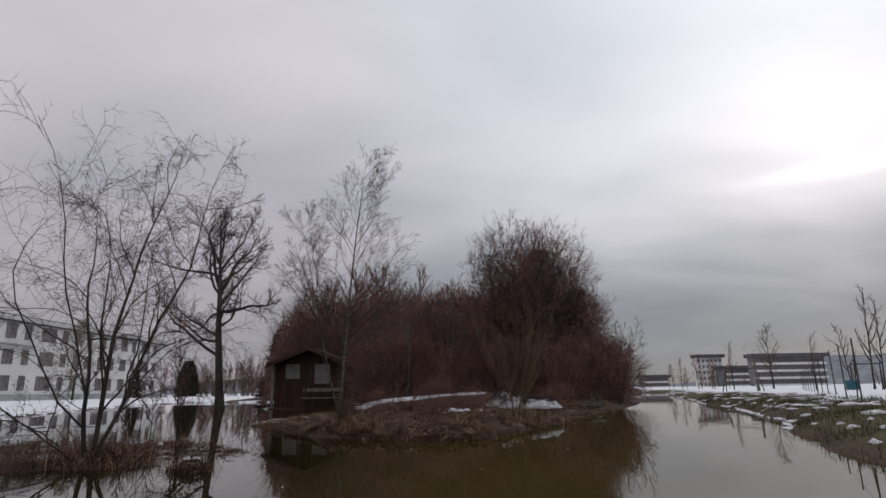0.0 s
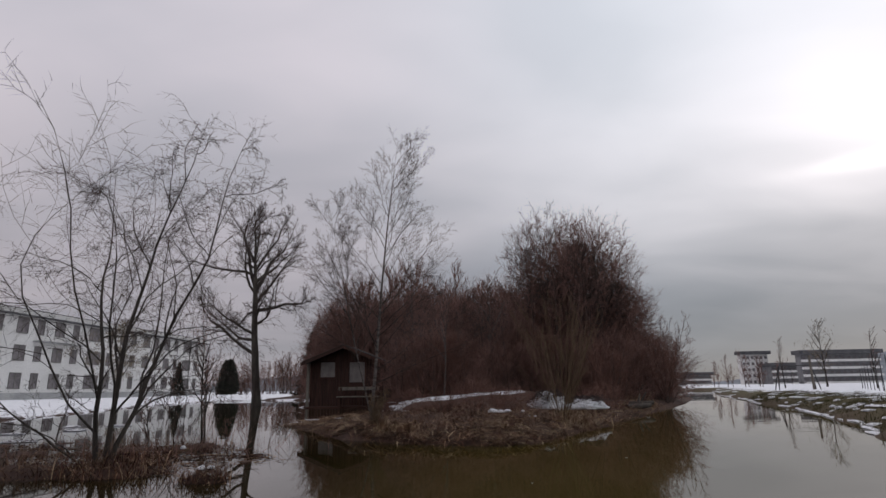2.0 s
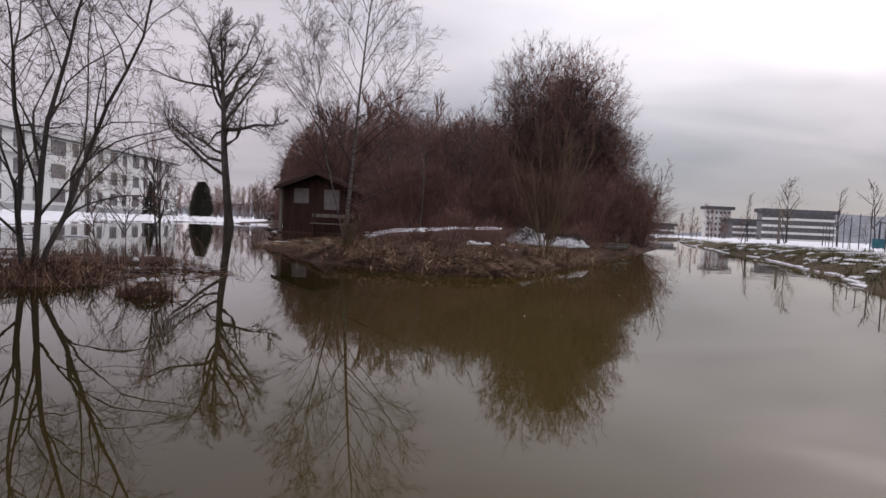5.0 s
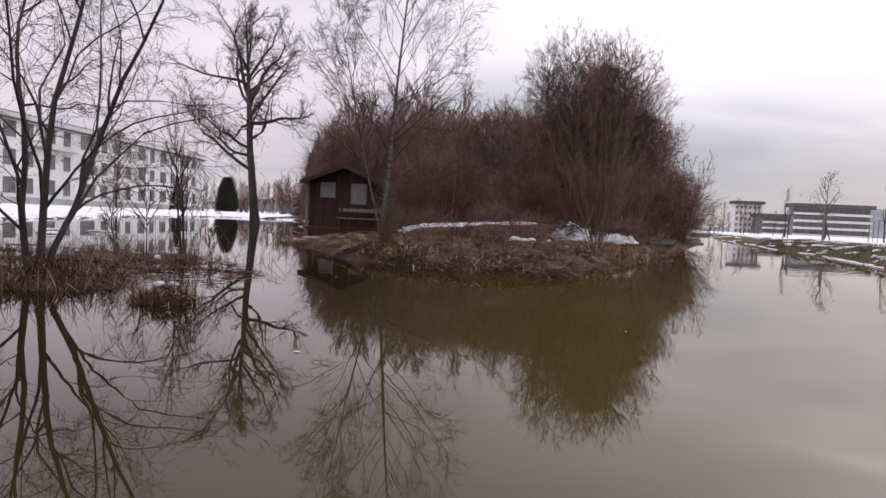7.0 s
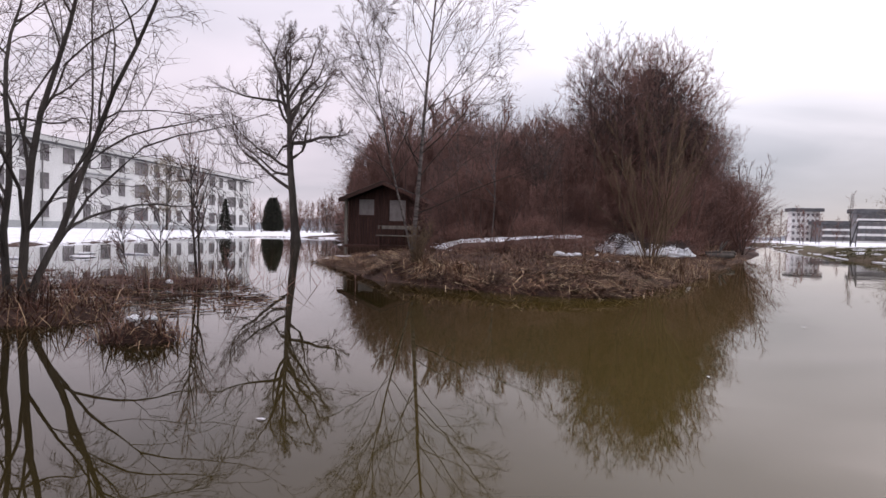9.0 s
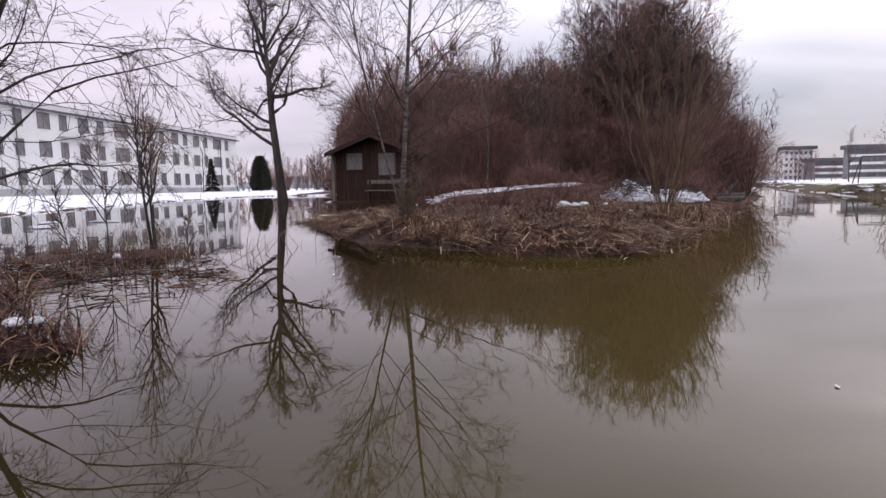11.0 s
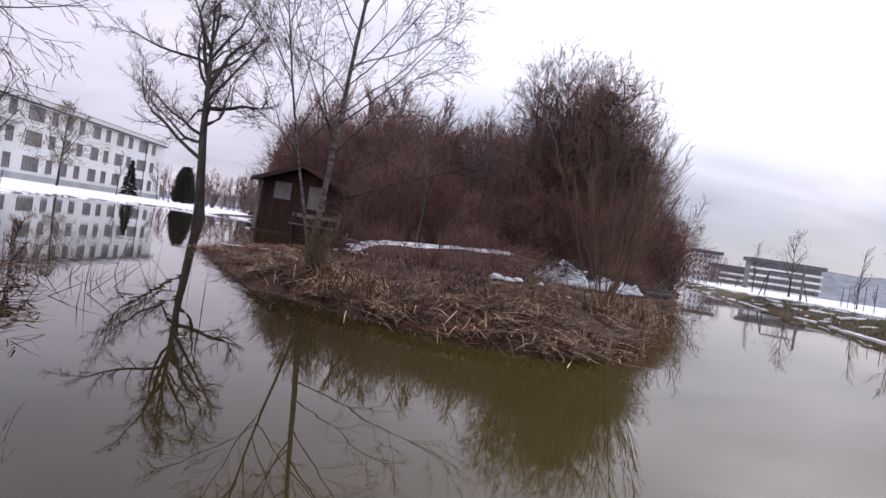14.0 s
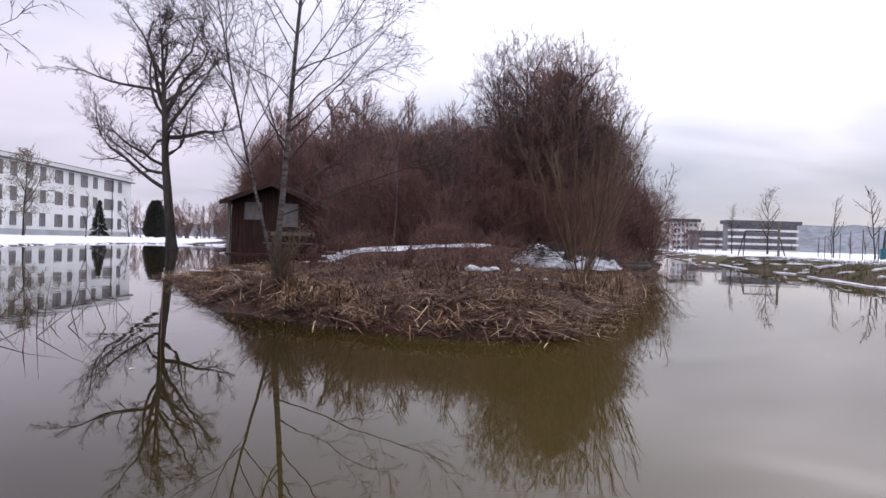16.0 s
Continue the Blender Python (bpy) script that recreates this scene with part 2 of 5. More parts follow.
M_GRASS = island_varied("dead_grass", [(0.0, (0.033, 0.0135, 0.010)), (0.45, (0.078, 0.034, 0.023)), (0.8, (0.145, 0.074, 0.045)), (1.0, (0.36, 0.255, 0.155))], patch=(0.45, 1.45), size=1.8)
M_STRAW = island_varied("flattened_straw", [(0.0, (0.036, 0.015, 0.010)), (0.45, (0.108, 0.050, 0.030)), (0.78, (0.25, 0.148, 0.084)), (1.0, (0.58, 0.45, 0.28))], patch=(0.40, 1.5), size=2.2)
M_WOOD = two_scale("dark_stained_wood", (0.028, 0.012, 0.009), (0.050, 0.021, 0.015), (0.072, 0.034, 0.025), 3, 30, 0.8, (6, 6, 0.5), 0.5, 0.005, per_piece=0.25)
M_WOOD_GREY = two_scale("weathered_wood", (0.10, 0.085, 0.07), (0.15, 0.13, 0.11), (0.22, 0.20, 0.17), 3, 30, 0.85, (6, 6, 0.5), 0.5, 0.005)
M_BOARD = two_scale("pale_shutter_board", (0.15, 0.13, 0.122), (0.20, 0.176, 0.165), (0.25, 0.225, 0.21), 3, 30, 0.7)
M_ROOF = two_scale("tar_felt", (0.018, 0.016, 0.015), (0.03, 0.027, 0.025), (0.05, 0.045, 0.04), 2, 40, 0.95)
M_WALL_WHITE = two_scale("white_render", (0.62, 0.61, 0.59), (0.70, 0.69, 0.67), (0.76, 0.75, 0.73), 0.15, 8, 0.9, relief=0.15)
M_GLASS = two_scale("dark_window_glass", (0.095, 0.084, 0.088), (0.15, 0.134, 0.14), (0.22, 0.20, 0.205), 0.3, 3, 0.3, relief=0.02, spec=0.4)
M_FRAME = two_scale("window_frame_grey", (0.12, 0.11, 0.105), (0.17, 0.16, 0.15), (0.22, 0.21, 0.2), 2, 20, 0.6)
M_CONCRETE = two_scale("grey_concrete", (0.30, 0.30, 0.30), (0.38, 0.38, 0.38), (0.46, 0.46, 0.45), 0.4, 10, 0.9)
M_DARKROOF = two_scale("dark_roof_metal", (0.06, 0.06, 0.065), (0.09, 0.09, 0.095), (0.12, 0.12, 0.125), 0.4, 10, 0.6)
M_STEEL = two_scale("dark_painted_steel", (0.03, 0.03, 0.032), (0.05, 0.05, 0.052), (0.08, 0.08, 0.08), 3, 30, 0.6)
M_BANKGRASS = island_varied("winter_grass", [(0.0, (0.026, 0.025, 0.009)), (0.5, (0.052, 0.047, 0.016)), (1.0, (0.12, 0.095, 0.042))], patch=(0.55, 1.3))
M_LEAF = island_varied("withered_leaves", [(0.0, (0.13, 0.098, 0.068)), (0.5, (0.20, 0.160, 0.115)), (1.0, (0.29, 0.245, 0.185))], 0.7)
M_NEEDLE = island_varied("dark_evergreen", [(0.0, (0.020, 0.021, 0.016)), (0.5, (0.032, 0.033, 0.025)), (1.0, (0.05, 0.05, 0.038))], 0.8)
M_ICE = two_scale("grey_ice", (0.34, 0.35, 0.37), (0.45, 0.46, 0.48), (0.58, 0.59, 0.61), 2.0, 20, 0.35)
M_TURQ = two_scale("turquoise_paint", (0.015, 0.09, 0.115), (0.02, 0.12, 0.15), (0.04, 0.16, 0.19), 2.0, 20, 0.5)
M_LATH = two_scale("grey_facade", (0.13, 0.13, 0.135), (0.18, 0.18, 0.185), (0.24, 0.24, 0.24), 0.5, 8, 0.8)
# distance haze is mixed into the hills' blue-grey colour
M_HILL = two_scale("haze_tinted_wooded_hill", (0.17, 0.185, 0.205), (0.215, 0.232, 0.252), (0.27, 0.29, 0.31), 0.01, 0.08, 1.0, relief=0.0)

# ---- geometry helpers ----
def mesh_object(name, verts, faces, mat, parent=None, label="", smooth=False):
    me = bpy.data.meshes.new(name)
    me.from_pydata([tuple(v) for v in verts] if not isinstance(verts, np.ndarray) else verts.tolist(), [],
                   faces if not isinstance(faces, np.ndarray) else faces.tolist())
    me.materials.append(mat)
    if smooth:
        me.polygons.foreach_set("use_smooth", np.ones(len(me.polygons), bool))
    me.update()
    ob = new(name, me)
    if parent is not None:
        ob.parent = parent
    if label:
        tagged(ob, label)
    return ob


def part(name, bm, mat, parent, label="", smooth=False):
    me = bpy.data.meshes.new(name)
    bm.to_mesh(me)
    bm.free()
    me.materials.append(mat)
    if smooth:
        me.polygons.foreach_set("use_smooth", np.ones(len(me.polygons), bool))
    ob = new(name, me)
    if parent is not None:
        ob.parent = parent
    if label:
        tagged(ob, label)
    return ob


def thing(name, place, label, category, group="", turn=0.0, kind=""):
    ob = new(name)
    ob.matrix_world = pose(*place, 0, 0, turn)
    return tagged(ob, label, category, group, kind)


def box(bm, lo, hi, bevel=0.0, turn=None):
    c = [(a + b) / 2 for a, b in zip(lo, hi)]
    s = [abs(b - a) for a, b in zip(lo, hi)]
    m = Matrix.Translation(c)
    if turn is not None:
        m = m @ turn
    g = bmesh.ops.create_cube(bm, size=1.0, matrix=m @ Matrix.Diagonal((*s, 1)))
    if bevel:
        es = {e for v in g["verts"] for e in v.link_edges}
        bmesh.ops.bevel(bm, geom=list(es), offset=bevel, segments=1, affect="EDGES")
    return bm


def boxed(lo, hi, bevel=0.0):
    return box(bmesh.new(), lo, hi, bevel)


def bar(a, b, r, sides=8):
    """A round bar from a to b."""
    bm = bmesh.new()
    a, b = Vector(a), Vector(b)
    m = Matrix.Translation((a + b) / 2) @ (b - a).to_track_quat("Z", "Y").to_matrix().to_4x4()
    bmesh.ops.create_cone(bm, cap_ends=True, segments=sides, radius1=r, radius2=r, depth=(b - a).length, matrix=m)
    return bm


# ---- the ground: one sheet, with the pond sunk into it ----
POND = np.array([(3.2, -60), (3.4, -6), (4.0, 2), (4.5, 6.3), (4.8, 7.8), (5.6, 9.4), (6.4, 11.3), (8.0, 14.6), (9.3, 18.5), (11, 23),
                 (12.4, 29), (14.6, 34.5), (20, 53), (28, 75), (36, 95), (30, 92), (18, 58), (13, 38.5), (9.2, 29), (6.2, 22.3),
                 (3.8, 17), (2.2, 13.6), (1.4, 11.7), (0.85, 10.55), (0.2, 10.15), (-0.6, 10.3), (-1.4, 10.7), (-2.1, 11.35),
                 (-2.8, 12.0), (-3.8, 13.8), (-4.95, 15.7), (-4.5, 16.1), (-3.0, 17.2), (-2.9, 22), (-4.0, 26), (-5.0, 30.2),
                 (-9.7, 31.2), (-10.6, 40), (-12, 50), (-18, 55), (-25, 59), (-24.5, 50), (-23, 41), (-18, 26), (-15, 15),
                 (-14, 6), (-13, -10), (-13, -60)], float)
# low tussock mounds in the shallows: x, y, radius, height
MOUNDS = [(-4.05, 7.4, 0.7, 0.10), (-5.0, 7.3, 0.8, 0.10), (-6.3, 7.5, 1.0, 0.10), (-8.0, 7.8, 1.4, 0.10), (-2.76, 6.80, 0.30, 0.09),
          (-2.0, 11.85, 0.75, 0.27), (-4.5, 10.2, 0.7, 0.06), (-5.7, 10.6, 0.5, 0.03), (-5.4, 9.9, 0.8, 0.04), (-3.0, 8.3, 0.35, 0.02),
          (-4.1, 8.5, 0.45, 0.03), (-6.8, 9.4, 0.9, 0.04), (-7.4, 11.2, 0.5, 0.02), (-8.6, 10.6, 1.2, 0.04)]


def pond_distance(x, y):
    """Metres to the shore: plus on land, minus in the pond."""
    p = np.stack([x.ravel(), y.ravel()], 1)
    a, b = POND, np.roll(POND, -1, 0)
    best = np.full(len(p), 1e9)
    inside = np.zeros(len(p), bool)
    for (ax, ay), (bx, by) in zip(a, b):
        dx, dy = bx - ax, by - ay
        t = np.clip(((p[:, 0] - ax) * dx + (p[:, 1] - ay) * dy) / (dx * dx + dy * dy), 0, 1)
        best = np.minimum(best, np.hypot(p[:, 0] - ax - t * dx, p[:, 1] - ay - t * dy))
        cross = (ay > p[:, 1]) != (by > p[:, 1])
        with np.errstate(divide="ignore", invalid="ignore"):
            xc = ax + (p[:, 1] - ay) * dx / (dy if dy else 1e-9)
        inside ^= cross & (p[:, 0] < xc)
    return np.where(inside, -best, best).reshape(x.shape)


def wobble(x, y, s, seed):
    """Smooth cheap noise, about -1 to 1."""
    r = np.random.RandomState(seed)
    out = np.zeros_like(x, dtype=float)
    for k in range(7):
        a, ph, f = r.uniform(0, 2 * math.pi), r.uniform(0, 6.28), s * r.uniform(0.6, 1.9)
        out += np.sin((x * math.cos(a) + y * math.sin(a)) * f + ph + 1.3 * np.sin((x * math.sin(a) - y * math.cos(a)) * f * 0.7 + ph * 2))
    return out / 4.0


def ground_height(x, y):
    x, y = np.asarray(x, float), np.asarray(y, float)
    d = pond_distance(x, y)
    d = d + wobble(x, y, 1.7, 3) * 0.16 + wobble(x, y, 6.0, 4) * 0.05
    land = np.maximum(d, 0)
    right = np.clip((x - 2.5 - 0.30 * np.maximum(y, 0)) / 2.0, 0, 1)
    h_right = 0.42 * (1 - np.exp(-land / 0.7)) + 0.06 * wobble(x, y, 2.2, 5) * np.clip(land, 0, 1) * np.clip(6 - land, 0, 1)
    isl = np.clip((x + 4.8) / 2.0, 0, 1)
    h_left = (0.10 + 0.06 * isl) * (1 - np.exp(-land / 0.35)) + 0.025 * np.minimum(land, 12) + isl * 0.045 * np.minimum(land, 7) + 0.03 * wobble(x, y, 2.0, 6) * np.clip(land, 0, 1)
    h = h_right * right + h_left * (1 - right)
    # the path's low bank behind the island's grass
    h = h + 0.25 * np.exp(-((y - 25.6) / 2.0) ** 2) * np.clip((x + 4.4) / 0.8, 0, 1) * np.clip((3.6 - x) / 2.4, 0, 1) * np.clip(land, 0, 1)
    h = np.where(d < 0, np.maximum(d * 0.35, -0.6), h)
    for mx, my, r, mh in MOUNDS:
        q = np.hypot(x - mx, (y - my) * 1.3) / r
        h = np.where(
            q < 2.2, np.maximum(h, (mh + 0.12) * np.exp(-q ** 2 * 1.1) - 0.12 + 0.03 * wobble(x, y, 9, 7)), h)
    far = np.hypot(x, y)
    h = h + np.clip((far - 150) / 600, 0, 1) * 4.0 * 0.2
    return h


def build_ground():
    def steps(lo, hi, fine_lo, fine_hi, fine, grow):
        mid = list(np.arange(fine_lo, fine_hi, fine))
        up, s = [], fine
        v = fine_hi
        while v < hi:
            up.append(v)
            s *= grow
            v += s
        dn, s, v = [], fine, fine_lo - fine
        while v > lo:
            dn.append(v)
            s *= grow
            v -= s
        return np.array([lo] + dn[::-1] + mid + up + [hi])

    xs = steps(-1500, 1800, -9, 13, 0.2, 1.08)
    ys = steps(-600, 2600, 4, 30, 0.2, 1.08)
    X, Y = np.meshgrid(xs, ys)
    Z = ground_height(X, Y)
    nx, ny = len(xs), len(ys)
    verts = np.stack([X.ravel(), Y.ravel(), Z.ravel()], 1)
    i = np.arange(nx * ny).reshape(ny, nx)
    faces = np.stack([i[:-1, :-1].ravel(), i[:-1, 1:].ravel(), i[1:, 1:].ravel(), i[1:, :-1].ravel()], 1)
    ob = mesh_object("ground", verts, faces, M_GROUND, smooth=True)
    tagged(ob, "wet ground of dead grass and mud with patches of lying snow", "ground", kind="structure")
    d = pond_distance(X, Y)
    snow = np.full(X.shape, -0.5)
    right = X > 2.5 + 0.30 * np.maximum(Y, 0)
    s_right = np.clip((d - 2.0) / 1.6, -1.0, 1) * 0.40 - 0.04
    s_right = np.where(d > 5, np.minimum(s_right, 0.30), s_right)
    snow = np.where(right, s_right, snow)
    back = (~right) & (((X < -9.2) & (Y < 54 - (X + 9) * 0.3)) | (X < -22))
    snow = np.where(back, np.clip((d - 0.3) / 1.5, -0.5, 1) * 0.34, snow)
    # a snowy path crosses behind the island's grass
    path = np.exp(-((Y - (24.6 + 0.05 * (X + 1))) / 0.7) ** 2) * (X > -3.9) * (X < 1.6)
    snow = np.where((~right) & (~back), -0.42 + 0.72 * path, snow)
    path2 = np.exp(-((Y - 33.0) / 0.8) ** 2) * (X > -9) * (X < -2)
    snow = np.where((~right) & (~back), np.maximum(snow, -0.42 + 0.6 * path2), snow)
    green = np.where(right, np.clip(1.3 - np.abs(d - 1.2) / 1.3, 0, 1) * 0.55, 0.0)
    for nm, arr in (("snow", snow), ("green", green)):
        at = ob.data.attributes.new(nm, "FLOAT", "POINT")
        at.data.foreach_set("value", arr.ravel().astype(np.float32))
    return ob


build_ground()


def height_at(x, y):
    return float(ground_height(np.array([x]), np.array([y]))[0])


def build_water():
    ob = mesh_object("water", [(-40, -70, 0), (60, -70, 0), (60, 130, 0), (-40, 130, 0)], [(0, 1, 2, 3)], M_WATER)
    tagged(ob, "still muddy olive-brown flood water of the pond", "water", kind="structure")


build_water()


def build_hills():
    r = np.random.RandomState(5)
    verts, faces = [], []
    n = 120
    for k in range(n + 1):
        a = radians(-75 + 150 * k / n)      # clockwise from +y
        h = 26 + 14 * math.sin(k * 0.13 + 1.0) + 8 * math.sin(k * 0.31) + 3 * r.rand()
        h *= 0.75 + 0.9 * min(1, max(0, (math.degrees(a) - 8) / 25))
        for rad, z in ((1150, -3), (1300, h), (1700, h * 1.15), (2000, -3)):
            verts.append((math.sin(a) * rad, math.cos(a) * rad, z))
    for k in range(n):
        for j in range(3):
            q = k * 4 + j
            faces.append((q, q + 4, q + 5, q + 1))
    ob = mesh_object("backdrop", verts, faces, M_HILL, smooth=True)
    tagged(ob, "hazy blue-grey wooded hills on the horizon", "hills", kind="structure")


build_hills()

# ---- trees ----
class Wood:
    """Collects tapered tubes into one mesh."""

    def __init__(self):
        self.v, self.f = [], []

    def tube(self, pts, radii, sides):
        base = len(self.v)
        n = len(pts)
        for i, (p, r) in enumerate(zip(pts, radii)):
            d = (pts[min(i + 1, n - 1)] - pts[max(i - 1, 0)]).normalized()
            u = d.orthogonal().normalized()
            w = d.cross(u)
            for s in range(sides):
                a = 2 * math.pi * s / sides
                self.v.append(p + (u * math.cos(a) + w * math.sin(a)) * r)
        for i in range(n - 1):
            for s in range(sides):
                a, b = base + i * sides + s, base + i * sides + (s + 1) % sides
                self.f.append((a, b, b + sides, a + sides))
        if sides > 3:
            self.f.append(tuple(base + (n - 1) * sides + s for s in range(sides)))
        return self

    def cone(self, pts, r):
        """A three-sided twig that runs out to a point."""
        base, n = len(self.v), len(pts)
        for i, p in enumerate(pts[:-1]):
            d = (pts[i + 1] - p).normalized()
            u = d.orthogonal().normalized()
            w = d.cross(u)
            q = r * (1 - i / (n - 1))
            for s in range(3):
                a = 2.0944 * s
                self.v.append(p + (u * math.cos(a) + w * math.sin(a)) * q)
        self.v.append(pts[-1])
        for i in range(n - 2):
            for s in range(3):
                a, b = base + i * 3 + s, base + i * 3 + (s + 1) % 3
                self.f.append((a, b, b + 3, a + 3))
        k, e = base + (n - 2) * 3, len(self.v) - 1
        for s in range(3):
            self.f.append((k + s, k + (s + 1) % 3, e))
        return self

    def put(self, name, mat, parent, label=""):
        return mesh_object(name, self.v, self.f, mat, parent, label, smooth=True)


def bent_line(rng, start, way, length, n, wander, lift):
    """A line that wanders and turns up (lift > 0) or droops (lift < 0)."""
    pts, d = [start.copy()], way.normalized()
    for _ in range(n):
        d = d + Vector((rng.gauss(0, wander), rng.gauss(0, wander), rng.gauss(0, wander) + lift))
        d.normalize()
        pts.append(pts[-1] + d * (length / n))
    return pts


def along(pts, t):
    f = t * (len(pts) - 1)
    i = min(int(f), len(pts) - 2)
    return pts[i].lerp(pts[i + 1], f - i), (pts[i + 1] - pts[i]).normalized()


def side_way(rng, d, angle, bias=None):
    u = d.orthogonal().normalized()
    u = Matrix.Rotation(rng.uniform(0, 6.283), 3, d) @ u
    if bias is not None:
        u = (u + bias).normalized()
    return (d * math.cos(angle) + u * math.sin(angle)).normalized()


def branch_out(rng, twigs, pts, r0, length, level, spec, lo=0.2):
    """Children of one branch, down to the finest twigs."""
    if level > spec["levels"]:
        return
    n = spec["count"][level]
    for k in range(n):
        t = lo + (1 - lo) * (k + rng.random()) / n
        p, d = along(pts, min(t, 0.98))
        ln = length * spec["ratio"][level] * rng.uniform(0.65, 1.2) * (1.05 - 0.55 * t)
        way = side_way(rng, d, radians(rng.uniform(*spec["angle"][level])))
        q = bent_line(rng, p, way, ln, spec["segs"][level], spec["wander"] * (1.0 if level < 2 else 0.7), spec["lift"][level])
        rr = max(r0 * (1 - 0.8 * t) * spec["thin"], spec["fine"])
        if level >= 2:
            twigs.cone(q, rr)
        else:
            twigs.tube(q, [rr + (spec["fine"] * 0.6 - rr) * i / (len(q) - 1) for i in range(len(q))], 3)
        branch_out(rng, twigs, q, rr, ln, level + 1, spec, 0.15)


def grown_tree(name, place, label, category, spec, seed, group="", bark=None, twig=None, trunks=None, limbs=None, turn=0.0, limb_bark=None):
    """trunks: list of (way, length, radius, lift); limbs: list of (trunk, t, way, length, radius, lift) or None for even ones."""
    rng = random.Random(seed)
    root = thing(name, place, label, category, group, turn)
    lines = []
    for way, length, radius, lift in trunks:
        pts = bent_line(rng, Vector((rng.uniform(-0.04, 0.04), rng.uniform(-0.04, 0.04), -0.12)) if len(trunks) > 1 else Vector((0, 0, -0.12)),
                        Vector(way), length, 12, spec["wander"] * spec.get("sway", 0.28), lift)
        tip = spec["fine"] * 1.2
        rad = [max(radius * (1 - (i / 12) ** spec.get("taper", 0.9)), tip) * (1.35 if i == 0 else 1.0) for i in range(13)]
        Wood().tube(pts if spec.get("split", True) else pts[::2], rad if spec.get("split", True) else rad[::2], spec.get("sides", 9)).put("trunk", bark, root)
        lines.append((pts, length, radius))
    twigs = Wood()
    if limbs is None or spec.get("more"):
        limbs = list(limbs or [])
        for ti, (pts, length, radius) in enumerate(lines):
            n = spec.get("more", spec["count"][0])
            for k in range(n):
                t = spec["bare"] + (0.97 - spec["bare"]) * (k + rng.random() * 0.8) / n
                _, d = along(pts, t)
                way = side_way(rng, d, radians(rng.uniform(*spec["angle"][0])))
                limbs.append((ti, t, way, length * spec["ratio"][0] * (1.15 - 0.75 * t) * rng.uniform(0.75, 1.2), radius * (1 - t) * spec.get("limb", 0.55) + spec["fine"] * 2, spec["lift"][0]))
    for ti, t, way, length, radius, lift in limbs:
        pts = lines[ti][0]
        p, _ = along(pts, t)
        q = bent_line(rng, p, Vector(way), length, 8, spec["wander"], lift)
        rad = [radius + (spec["fine"] - radius) * (i / 8) for i in range(9)]
        if spec.get("split", True):
            Wood().tube(q, rad, 5).put("limb", limb_bark or bark, root)
        else:
            twigs.tube(q[::2], rad[::2], 3)
        branch_out(rng, twigs, q, radius, length, 1, spec)
    for pts, length, radius in lines:
        branch_out(rng, twigs, [p for p in pts[7:]], radius * 0.3, length * 0.4, 1, spec)
    twigs.put("crown", twig, root)
    return root


SPEC_OAK = dict(levels=3, count=[6, 14, 9, 6], ratio=[0.28, 0.36, 0.46, 0.56], angle=[(30, 55), (30, 60), (28, 60), (22, 58)], segs=[8, 5, 3, 1],
                wander=0.20, lift=[0.07, 0.08, 0.07, 0.05], thin=0.46, fine=0.0086, bare=0.6, taper=1.35, sway=0.14, more=6)
SPEC_BIRCH = dict(levels=3, count=[18, 9, 7, 3], ratio=[0.36, 0.46, 0.52, 0.7], angle=[(30, 52), (25, 52), (25, 50), (20, 45)], segs=[8, 4, 3, 1],
                  wander=0.11, lift=[0.03, 0.02, 0.0, -0.06], thin=0.5, fine=0.0024, bare=0.24, taper=1.1, more=15, sway=0.14, limb=0.16)
SPEC_WILLOW = dict(levels=3, count=[8, 9, 6, 3], ratio=[0.26, 0.54, 0.56, 0.7], angle=[(20, 55), (25, 60), (25, 60), (20, 60)], segs=[8, 6, 4, 2],
                   wander=0.19, lift=[0.02, -0.04, -0.13, -0.16], thin=0.42, fine=0.0026, bare=0.08, taper=1.0, sway=0.45, more=7, limb=0.35)
SPEC_WOODS = dict(levels=3, count=[14, 8, 5, 4], ratio=[0.30, 0.5, 0.55, 0.65], angle=[(22, 54), (20, 50), (18, 50), (16, 46)], segs=[6, 3, 1, 1],
                  wander=0.11, lift=[0.07, 0.06, 0.04, 0.02], thin=0.42, fine=0.0058, bare=0.10, taper=0.9, split=False, sides=5)
SPEC_FAN = dict(levels=2, count=[4, 4, 4, 3], ratio=[0.40, 0.45, 0.5, 0.6], angle=[(10, 28), (12, 30), (15, 35), (20, 40)], segs=[6, 3, 2, 1],
                wander=0.05, lift=[0.02, 0.02, 0.02, 0.0], thin=0.55, fine=0.0026, bare=0.15, taper=1.2, split=False, sides=5)
SPEC_SHRUB = dict(levels=2, count=[4, 5, 4, 4], ratio=[0.42, 0.5, 0.6, 0.6], angle=[(15, 50), (25, 70), (25, 75), (20, 60)], segs=[6, 2, 1, 1],
                  wander=0.12, lift=[0.06, 0.03, 0.02, 0.0], thin=0.5, fine=0.006, bare=0.06, taper=0.9, split=False, sides=4)
SPEC_SAPLING = dict(levels=3, count=[12, 7, 5, 2], ratio=[0.42, 0.42, 0.42, 0.45], angle=[(25, 55), (25, 50), (25, 50), (25, 50)], segs=[6, 4, 2, 1],
                    wander=0.09, lift=[0.05, 0.03, 0.0, 0.0], thin=0.45, fine=0.0021, bare=0.28, taper=0.8)
